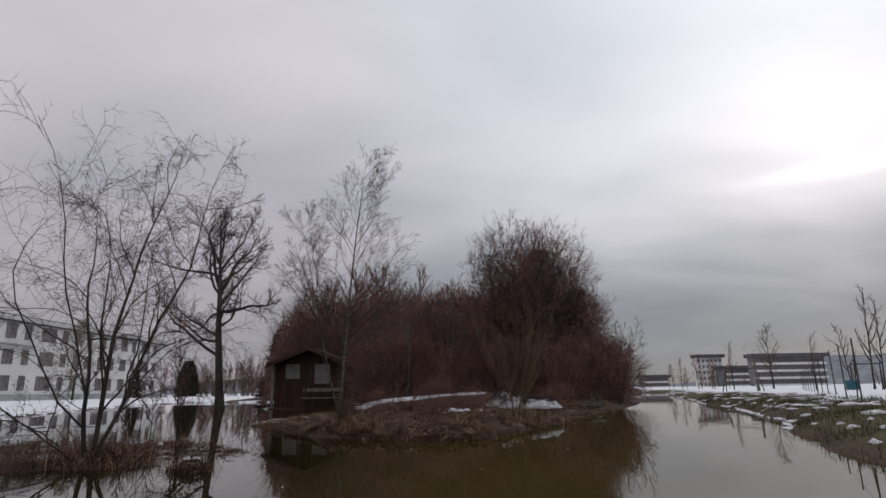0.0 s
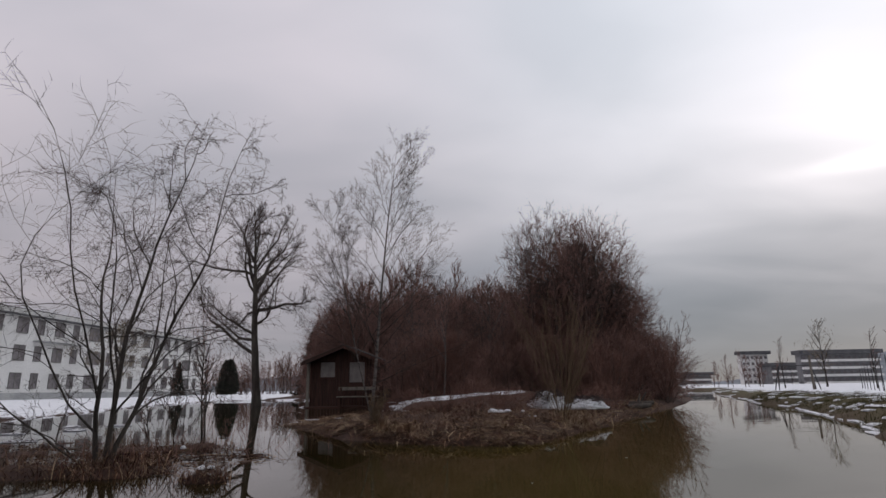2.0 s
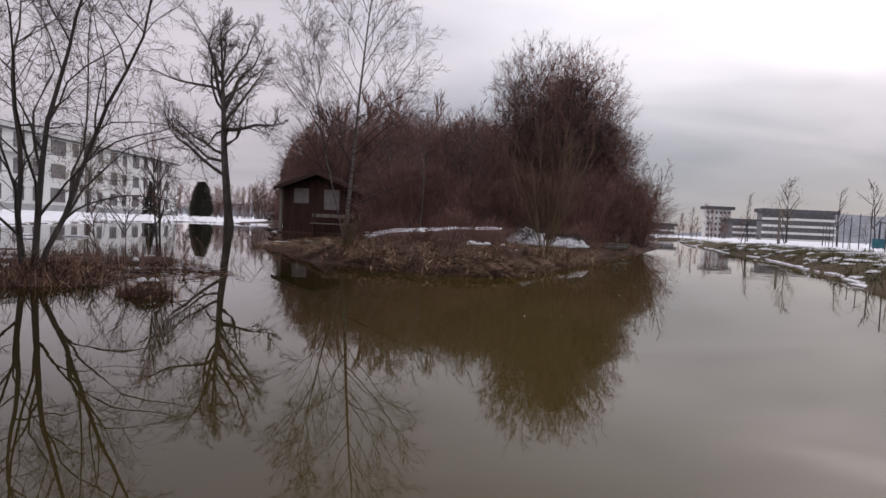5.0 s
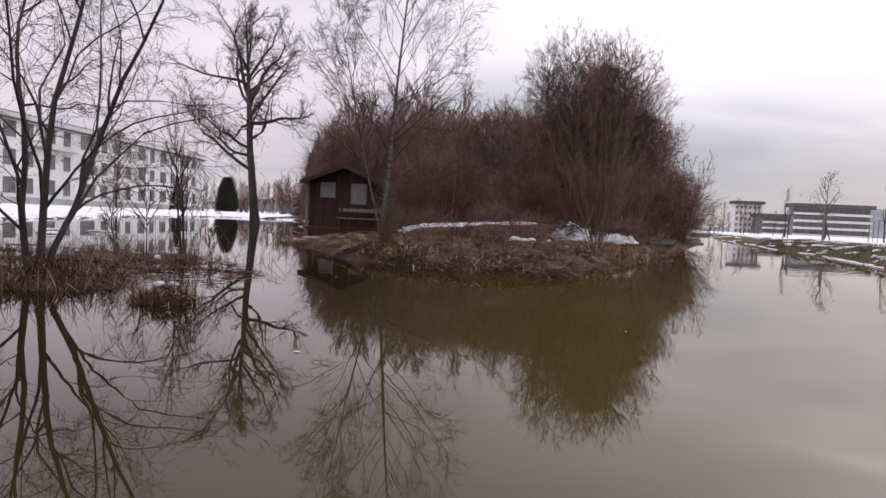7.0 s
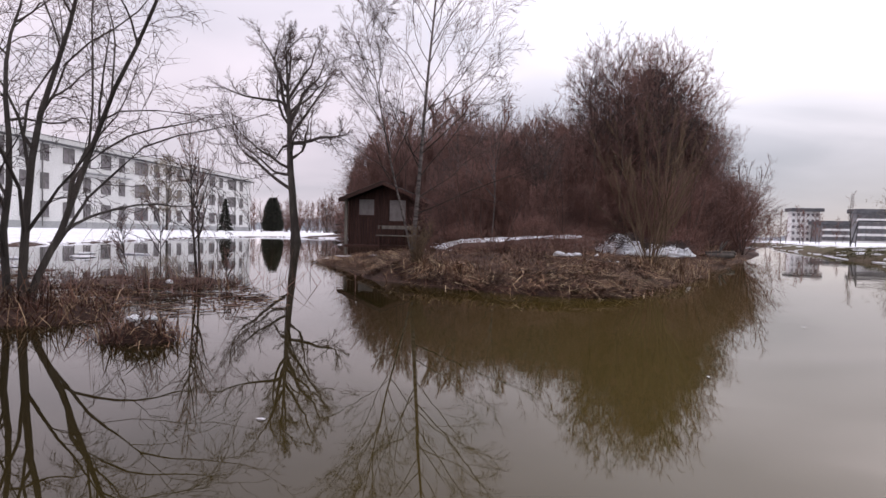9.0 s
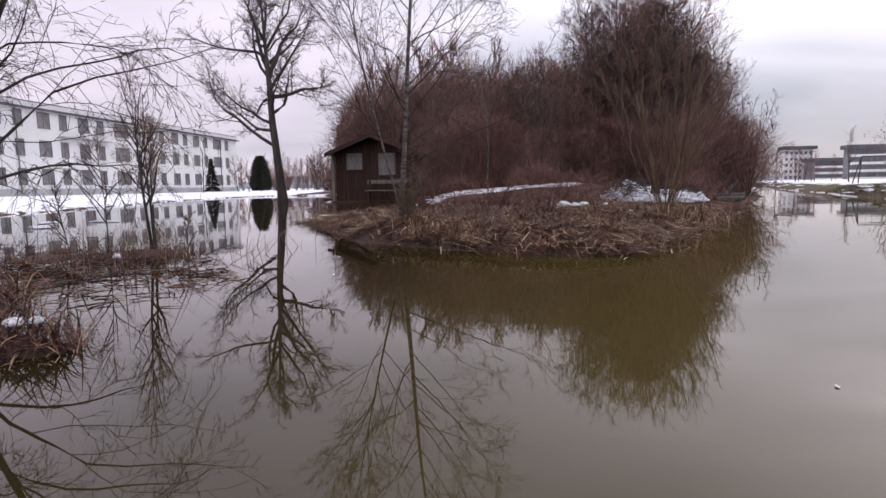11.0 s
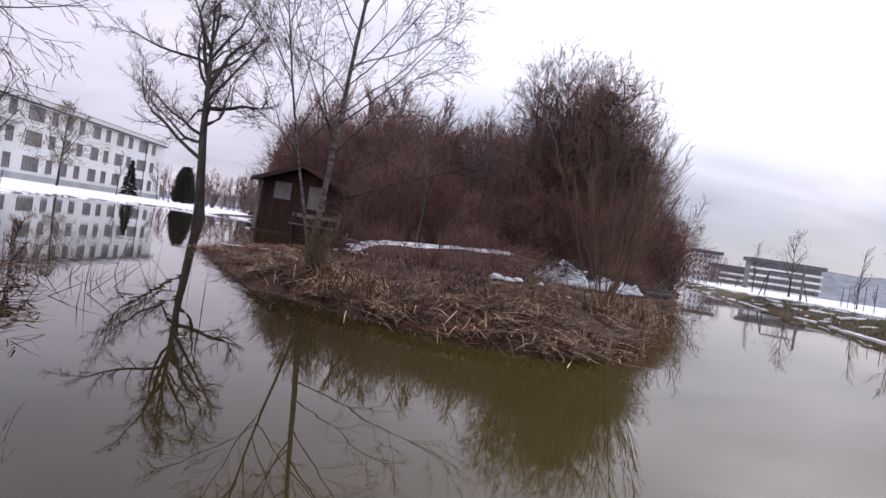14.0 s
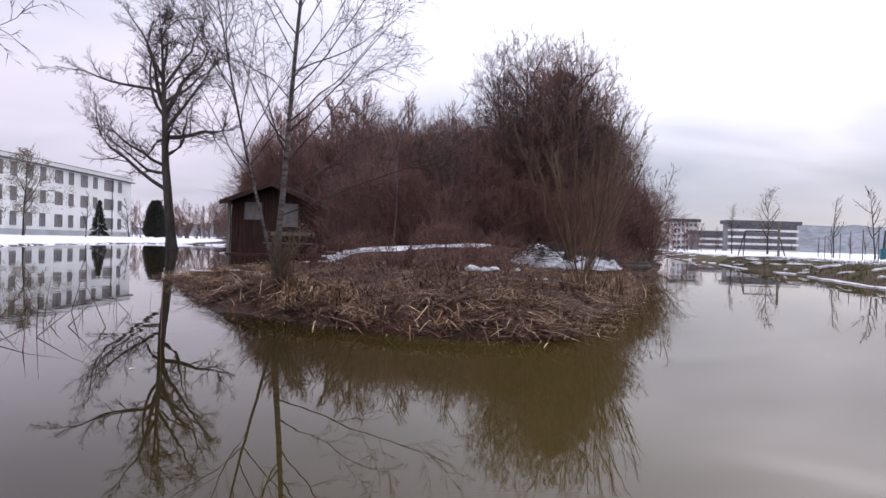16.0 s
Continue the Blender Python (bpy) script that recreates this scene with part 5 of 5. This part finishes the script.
def brush_heap():
    rng = random.Random(71)
    x, y = (2.1, 16.6)
    z = height_at(x, y) + 0.08
    heap = thing("brush_heap", (x, y, z), "heap of brushwood largely covered with old snow", "brush heap")
    # two humps: the larger one and a low tail
    for cx, rx, ry, rz, lab in ((-0.55, 0.62, 0.55, 0.42, "old snow over brushwood"), (0.62, 0.72, 0.42, 0.24, "old snow over brushwood")):
        bm = bmesh.new()
        bmesh.ops.create_icosphere(bm, subdivisions=4, radius=1.0)
        for v in bm.verts:
            n = noise.noise(v.co * 2.5 + Vector((cx, 0, 0))) * 0.22 + noise.noise(v.co * 8) * 0.2
            v.co = Vector((cx + v.co.x * rx * (1 + n), v.co.y * ry * (1 + n), max(v.co.z, -0.2) * rz * (1 + 1.6 * n)))
        part("snow_cover", bm, M_SNOW, heap, lab, smooth=True)
    wood = Wood()
    for _ in range(900):
        a = rng.uniform(0, 6.283)
        q = math.sqrt(rng.random())
        big = rng.random() < 0.6
        cx, rx, ry, rz = (-0.55, 0.66, 0.58, 0.44) if big else (0.62, 0.76, 0.45, 0.25)
        p = Vector((cx + math.cos(a) * rx * q, math.sin(a) * ry * q, rz * math.sqrt(max(0, 1 - q * q)) + rng.uniform(-0.01, 0.10)))
        d = Vector((rng.gauss(0.4, 0.8), rng.gauss(0, 0.5), rng.gauss(-0.35 * math.cos(a) * q, 0.22))).normalized()
        ln = rng.uniform(0.15, 0.55)
        wood.cone([p - d * ln / 2, p + Vector((0, 0, 0.015)), p + d * ln / 2], rng.uniform(0.005, 0.013))
    wood.put("brushwood", M_TWIG_DARK, heap)
    heap.scale = (0.78, 0.78, 0.80)
    for k, (lx, ly, ln, tw) in enumerate(((4.9, 20.2, 0.95, 24), (5.3, 21.4, 0.8, -15))):
        log = thing("fallen_log", (lx, ly, height_at(lx, ly) + 0.08), "dark wet fallen log on the island's shore", "log", turn=tw)
        Wood().tube([Vector((-ln / 2, 0, 0)), Vector((-ln / 6, 0.02, 0.01)), Vector((ln / 6, 0, 0.02)), Vector((ln / 2, 0.03, 0.05))], [0.095, 0.10, 0.085, 0.06], 9).put("trunk", M_BARK, log)
        Wood().tube([Vector((0, 0, 0.05)), Vector((0.1, 0.1, 0.25)), Vector((0.2, 0.15, 0.4))], [0.04, 0.03, 0.02], 5).put("limb", M_BARK, log)


brush_heap()


def right_bank_things():
    # fence of steel posts with two wires
    n, step = 12, 3.4
    dx, dy = 0.495, 0.869
    fence = thing("fence", (9.1, 13.2, height_at(9.1, 13.2)), "thin dark steel fence posts with wires along the bank", "fence")
    tops = []
    for k in range(n):
        x, y = dx * step * k, dy * step * k
        z = height_at(9.1 + x, 13.2 + y) - height_at(9.1, 13.2)
        part("post", bar((x, y, z - 0.2), (x, y, z + 1.42), 0.018, 7), M_STEEL, fence)
        tops.append((x, y, z))
    for k in (0, 5, 11):
        x, y, z = tops[k]
        part("brace", bar((x, y, z + 1.2), (x + dx * 0.9, y + dy * 0.9, z - 0.1), 0.014, 6), M_STEEL, fence)
    for h in (0.55, 1.30):
        w = Wood()
        w.tube([Vector((x, y, z + h)) for x, y, z in tops], [0.005] * n, 3)
        w.put("wire", M_STEEL, fence)
    # swing frame
    sx, sy = 20.6, 41.0
    sw = thing("swing_frame", (sx, sy, height_at(sx, sy)), "dark metal swing frame with splayed legs on the snow", "swing", turn=-12)
    sw.scale = (0.82, 0.82, 0.82)
    part("crossbar", bar((-1.15, 0, 1.85), (1.15, 0, 1.85), 0.045), M_STEEL, sw)
    for e in (-1.15, 1.15):
        for s in (-0.6, 0.6):
            part("leg", bar((e, 0, 1.85), (e * 1.28, s, -0.1), 0.04), M_STEEL, sw)
    for e in (-0.5, 0.5):
        seat = part("seat", boxed((e - 0.22, -0.08, 0.5), (e + 0.22, 0.08, 0.54)), M_STEEL, sw)
        for s in (-0.18, 0.18):
            part("chain", bar((e + s, 0, 0.54), (e + s, 0, 1.83), 0.008, 5), M_STEEL, seat)
    # frame of two posts, further along
    for k, (gx, gy) in enumerate(((27.5, 38.5),)):
        g = thing("goal_frame", (gx, gy, height_at(gx, gy)), "dark metal frame with slanting struts on the snow", "frame", turn=-25)
        for e in (-0.8, 0.8):
            part("post", bar((e, 0, -0.1), (e, 0, 1.7), 0.04), M_STEEL, g)
            part("strut", bar((e, 0, 1.7), (e + 0.1, 0.9, -0.1), 0.035), M_STEEL, g)
        part("crossbar", bar((-0.84, 0, 1.66), (0.84, 0, 1.66), 0.04), M_STEEL, g)
    # pole
    pole = thing("pole", (21.2, 40.2, height_at(21.2, 40.2)), "pale wooden pole standing on the snowy bank", "pole")
    part("shaft", bar((0, 0, -0.2), (0, 0, 2.2), 0.07, 9), M_WOOD_GREY, pole)
    # turquoise container
    c = thing("waste_container", (25.4, 37.0, height_at(25.4, 37.0)), "turquoise waste container on the snow", "container", turn=-30)
    c.scale = (0.5, 0.5, 0.5)
    part("body", boxed((-0.65, -0.5, 0.12), (0.65, 0.5, 1.1), 0.05), M_TURQ, c)
    part("lid", boxed((-0.70, -0.55, 1.1), (0.70, 0.55, 1.24), 0.05), M_TURQ, c)
    for wx in (-0.5, 0.5):
        for wy in (-0.38, 0.38):
            part("wheel", bar((wx - 0.04, wy, 0.08), (wx + 0.04, wy, 0.08), 0.09, 10), M_STEEL, c)


right_bank_things()

# ---- dead grass, reeds and drift ----
def blades(P, L, W, az, lean, curl, seg=3):
    """Curved tapered blades as one vertex and face array. P: n x 3 roots; lean from upright and curl along the blade, in radians."""
    n = len(P)
    pos = P.copy()
    rows = []
    side = np.stack([-np.sin(az), np.cos(az), np.zeros(n)], 1)
    for k in range(seg + 1):
        w = W * (1 - 0.75 * k / seg)
        rows += [pos - side * w[:, None] / 2, pos + side * w[:, None] / 2]
        a = lean + curl * k / seg
        d = np.stack([np.sin(a) * np.cos(az), np.sin(a) * np.sin(az), np.cos(a)], 1)
        pos = pos + d * (L / seg)[:, None]
    m = 2 * (seg + 1)
    V = np.stack(rows, 1).reshape(-1, 3)
    base = np.arange(n)[:, None] * m
    F = np.concatenate([base + np.array([2 * k, 2 * k + 1, 2 * k + 3, 2 * k + 2]) for k in range(seg)], 0)
    return V, F


def grass_object(name, label, V, F, mat):
    ob = mesh_object(name, V, F, mat)
    return tagged(ob, label, "grass", kind="stuff")


def ground_at(x, y):
    return ground_height(x, y)


def island_grass():
    r = np.random.RandomState(81)
    # flattened reed straw: clumps that lie over towards the water
    cx = np.concatenate([r.uniform(-5.2, 2.6, 2600), r.uniform(1.5, 7.0, 1100)])
    cy = np.concatenate([r.uniform(9.9, 17.5, 2600) - r.uniform(0, 1, 2600) ** 2 * 2, r.uniform(13, 24.5, 1100)])
    d = pond_distance(cx, cy)
    ok = (d > -0.06) & (d < 5) & (cx < 2.5 + 0.30 * cy) & (r.rand(len(cx)) < np.clip(1.25 - d / 1.5, 0.05, 1))
    cx, cy = cx[ok], cy[ok]
    k = 15
    n = len(cx) * k
    az0 = np.where(r.rand(len(cx)) < 0.35, r.normal(-1.4, 0.6, len(cx)), np.where(r.rand(len(cx)) < 0.5, 0.0, 3.14) + r.normal(0, 0.6, len(cx)))
    x = np.repeat(cx, k) + r.normal(0, 0.10, n)
    y = np.repeat(cy, k) + r.normal(0, 0.08, n)
    z = np.maximum(ground_at(x, y), -0.03) + r.uniform(0.0, 0.05, n)
    az = np.repeat(az0, k) + r.normal(0, 0.35, n)
    L = r.uniform(0.18, 0.5, n)
    lean = r.normal(1.42, 0.12, n)
    V, F = blades(np.stack([x, y, z], 1), L, r.uniform(0.007, 0.016, n), az, lean, r.uniform(0.15, 0.45, n))
    V[:, 2] = np.clip(V[:, 2], np.maximum(ground_at(V[:, 0], V[:, 1]), -0.01) + 0.006, np.maximum(ground_at(V[:, 0], V[:, 1]), 0) + 0.11)
    grass_object("flattened_reeds", "flattened straw-coloured reeds lying along the island's shore", V, F, M_STRAW)
    # a thatch of shorter, finer blades under and between them
    cx = np.concatenate([r.uniform(-5.4, 3.0, 6500), r.uniform(1.5, 6.6, 1800)])
    cy = np.concatenate([9.9 + 7.5 * r.rand(6500) ** 1.6, r.uniform(12.5, 22, 1800)])
    d = pond_distance(cx, cy)
    ok = (d > -0.12) & (d < 6) & (cx < 2.5 + 0.30 * cy)
    cx, cy, d = cx[ok], cy[ok], d[ok]
    k = 9
    n = len(cx) * k
    x = np.repeat(cx, k) + r.normal(0, 0.11, n)
    y = np.repeat(cy, k) + r.normal(0, 0.09, n)
    z = np.maximum(ground_at(x, y), -0.02)
    az = np.repeat(r.uniform(-3.14, 3.14, len(cx)), k) + r.normal(0, 0.5, n)
    V, F = blades(np.stack([x, y, z], 1), r.uniform(0.08, 0.24, n), r.uniform(0.004, 0.009, n), az, np.abs(r.normal(1.25, 0.28, n)), r.uniform(0.3, 1.1, n), 2)
    V[:, 2] = np.maximum(V[:, 2], np.maximum(ground_at(V[:, 0], V[:, 1]), -0.01) + 0.004)
    grass_object("grass_thatch", "matted reddish-brown dead grass covering the island", V, F, M_GRASS)
    # standing tufts
    cx = r.uniform(-5.0, 6.5, 1500)
    cy = r.uniform(10.2, 24, 1500)
    d = pond_distance(cx, cy)
    ok = (d > 0.6) & (d < 6.5) & (wobble(cx, cy, 1.5, 44) > -0.15)
    cx, cy = cx[ok], cy[ok]
    k = 20
    n = len(cx) * k
    x = np.repeat(cx, k) + r.normal(0, 0.07, n)
    y = np.repeat(cy, k) + r.normal(0, 0.07, n)
    L = np.repeat(r.uniform(0.05, 0.14, len(cx)), k) * r.uniform(0.6, 1.2, n)
    V, F = blades(np.stack([x, y, ground_at(x, y)], 1), L, r.uniform(0.004, 0.009, n), r.uniform(-3.14, 3.14, n), np.abs(r.normal(0.75, 0.35, n)), r.uniform(0.1, 1.1, n))
    grass_object("grass_tufts", "dead brown grass tufts standing on the island", V, F, M_GRASS)
    # pale tall tuft at the foot of the fan-shaped bush, and others
    spots = ((1.95, 13.3, 0.5, 260, 0.17), (1.5, 13.1, 0.34, 90, 0.15), (2.6, 14.6, 0.4, 120, 0.2), (-1.75, 11.6, 0.26, 200, 0.2), (-1.3, 11.2, 0.24, 200, 0.18), (5.5, 22.0, 0.7, 200, 0.3))
    xs, ys, Ls = [], [], []
    for sx, sy, sl, cnt, rad in spots:
        xs.append(sx + r.normal(0, rad, cnt)), ys.append(sy + r.normal(0, rad, cnt)), Ls.append(sl * r.uniform(0.6, 1.15, cnt))
    x, y, L = map(np.concatenate, (xs, ys, Ls))
    n = len(x)
    V, F = blades(np.stack([x, y, ground_at(x, y)], 1), L, r.uniform(0.006, 0.011, n), r.uniform(-3.14, 3.14, n), np.abs(r.normal(0.6, 0.3, n)), r.uniform(0.7, 2.1, n))
    grass_object("tall_grass", "pale tall dead grass at the foot of bushes", V, F, M_STRAW)
    # dry stalks and brambles among the grass
    w = Wood()
    rng = random.Random(82)
    for _ in range(500):
        x, y = rng.uniform(-4.5, 5.0), rng.uniform(10.4, 22)
        if height_at_fast(x, y) < 0.06:
            continue
        p = Vector((x, y, height_at_fast(x, y) - 0.02))
        dd = Vector((rng.gauss(0, 0.5), rng.gauss(0, 0.5), 1)).normalized()
        ln = rng.uniform(0.10, 0.34)
        w.cone([p, p + dd * ln * 0.5, p + dd * ln + Vector((rng.gauss(0, 0.08), rng.gauss(0, 0.08), -0.03))], 0.0035)
    ob = w.put("dry_stalks", M_TWIG_RED, None)
    tagged(ob, "thin reddish dry stalks among the island's grass", "stalks", kind="stuff")


HX, HY = np.meshgrid(np.arange(-12, 12.01, 0.2), np.arange(4, 26.01, 0.2))
HZ = ground_height(HX, HY)


def height_at_fast(x, y):
    i, j = int(round((y - 4) / 0.2)), int(round((x + 12) / 0.2))
    return float(HZ[min(max(i, 0), HZ.shape[0] - 1), min(max(j, 0), HZ.shape[1] - 1)])


island_grass()


def marsh():
    r = np.random.RandomState(91)
    # tufts on the flooded mounds
    xs, ys, Ls, leans = [], [], [], []
    for (mx, my, rad, mh), cnt, ln in zip(MOUNDS, (1000, 700, 900, 900, 520, 10, 260, 80, 180, 50, 90, 220, 120, 240),
                                          (0.34, 0.28, 0.26, 0.30, 0.22, 0.15, 0.24, 0.14, 0.2, 0.12, 0.15, 0.2, 0.16, 0.25)):
        a, q = r.uniform(0, 6.283, cnt), np.sqrt(r.rand(cnt)) * rad * 0.95
        xs.append(mx + np.cos(a) * q), ys.append(my + np.sin(a) * q / 1.3), Ls.append(ln * r.uniform(0.5, 1.2, cnt))
    x, y, L = map(np.concatenate, (xs, ys, Ls))
    n = len(x)
    z = np.maximum(ground_at(x, y), -0.04)
    V, F = blades(np.stack([x, y, z], 1), L, r.uniform(0.005, 0.010, n), r.uniform(-3.14, 3.14, n), np.abs(r.normal(0.95, 0.40, n)), r.uniform(0.4, 1.6, n))
    V[:, 2] = np.maximum(V[:, 2], -0.02)
    grass_object("marsh_grass", "dead straw-coloured grass on flooded tussocks", V, F, M_GRASS)
    # thin reed stems that stand out of the shallow water
    cnt = 420
    x = np.concatenate([r.normal(-4.7, 0.7, cnt // 2), r.uniform(-9.5, -3.2, cnt // 2)])
    y = np.concatenate([r.normal(10.1, 0.5, cnt // 2), r.uniform(6.8, 11.8, cnt // 2)])
    V, F = blades(np.stack([x, y, np.full(cnt, -0.05)], 1), r.uniform(0.1, 0.5, cnt), r.uniform(0.004, 0.007, cnt), r.uniform(-3.14, 3.14, cnt), np.abs(r.normal(0.15, 0.2, cnt)), r.uniform(0, 0.8, cnt))
    grass_object("reed_stems", "thin dead reed stems standing in the shallows", V, F, M_GRASS)
    # floating straw and twigs in mats
    w = Wood()
    rng = random.Random(92)
    mats = [(rng.uniform(-8.0, -2.4), rng.uniform(7.2, 10.8), rng.uniform(0.2, 0.55), rng.gauss(0.1, 0.7)) for _ in range(26)]
    mats += [(-4.6, 9.9, 0.8, 0.2), (-5.3, 9.8, 0.7, 0.1), (-3.3, 8.0, 0.4, 0.3), (-3.9, 8.6, 0.5, 0.4)]
    for _ in range(1700):
        mx, my, ms, ma = mats[rng.randrange(len(mats))]
        x, y = rng.gauss(mx, ms), rng.gauss(my, ms * 0.45)
        if x > -0.6 - 0.72 * (y - 5.8):      # the open water stays clear
            continue
        a = rng.gauss(ma, 0.6)
        ln = rng.uniform(0.08, 0.38)
        d = Vector((math.cos(a), math.sin(a), 0)) * ln / 2
        p = Vector((x, y, rng.uniform(0.0, 0.012)))
        if height_at_fast(x, y) > 0.03:
            p.z += height_at_fast(x, y)
        w.cone([p - d, p + Vector((0, rng.gauss(0, 0.02), rng.uniform(0, 0.02))), p + d], rng.uniform(0.002, 0.0055))
    ob = w.put("floating_straw", M_GRASS, None)
    tagged(ob, "mats of straw and twigs afloat in the shallows", "drift", kind="stuff")
    w = Wood()
    for _ in range(200):
        x, y = rng.gauss(-4.9, 0.9), rng.gauss(9.4, 0.8)
        p = Vector((x, y, -0.03))
        d = Vector((rng.gauss(0, 0.7), rng.gauss(0, 0.5), rng.uniform(0.3, 1))).normalized()
        ln = rng.uniform(0.2, 0.8)
        w.cone([p, p + d * ln * 0.5, p + d * ln + Vector((0, 0, -0.08 * ln))], 0.005)
    ob = w.put("twigs", M_TWIG, None)
    tagged(ob, "bare twigs sticking out of the flooded grass", "twigs", kind="stuff")


marsh()


def bank_grass():
    r = np.random.RandomState(95)
    cx = r.uniform(3.8, 16, 9000)
    cy = r.uniform(2, 36, 9000)
    d = pond_distance(cx, cy)
    ok = (d > 0.0) & (d < 2.4) & (cx > 2.5 + 0.30 * cy)
    cx, cy = cx[ok], cy[ok]
    k = 12
    n = len(cx) * k
    x = np.repeat(cx, k) + r.normal(0, 0.10, n)
    y = np.repeat(cy, k) + r.normal(0, 0.10, n)
    L = np.repeat(r.uniform(0.06, 0.16, len(cx)), k) * r.uniform(0.6, 1.2, n)
    V, F = blades(np.stack([x, y, ground_at(x, y)], 1), L, r.uniform(0.005, 0.010, n), r.uniform(-3.14, 3.14, n), np.abs(r.normal(0.5, 0.35, n)), r.uniform(0.2, 1.2, n), 2)
    grass_object("bank_grass", "short olive-brown winter grass on the bank", V, F, M_BANKGRASS)


bank_grass()


def floating_leaves():
    rng = random.Random(97)
    v, f = [], []
    for _ in range(16):
        x, y = rng.uniform(-2.5, 4.5), rng.uniform(7, 14) - rng.random() * 2
        if pond_distance(np.array([x]), np.array([y]))[0] > -0.2:
            continue
        a, s = rng.uniform(0, 6.28), rng.uniform(0.01, 0.024)
        b = len(v)
        for p in ((-1, 0), (-0.2, -0.45), (1, 0), (-0.2, 0.45)):
            v.append((x + s * (p[0] * math.cos(a) - p[1] * math.sin(a)), y + s * (p[0] * math.sin(a) + p[1] * math.cos(a)), 0.004 + 0.004 * abs(p[1])))
        f.append((b, b + 1, b + 2, b + 3))
    ob = mesh_object("floating_leaves", v, f, M_ICE)
    tagged(ob, "few pale leaves afloat on the water", "leaves", kind="stuff")


floating_leaves()
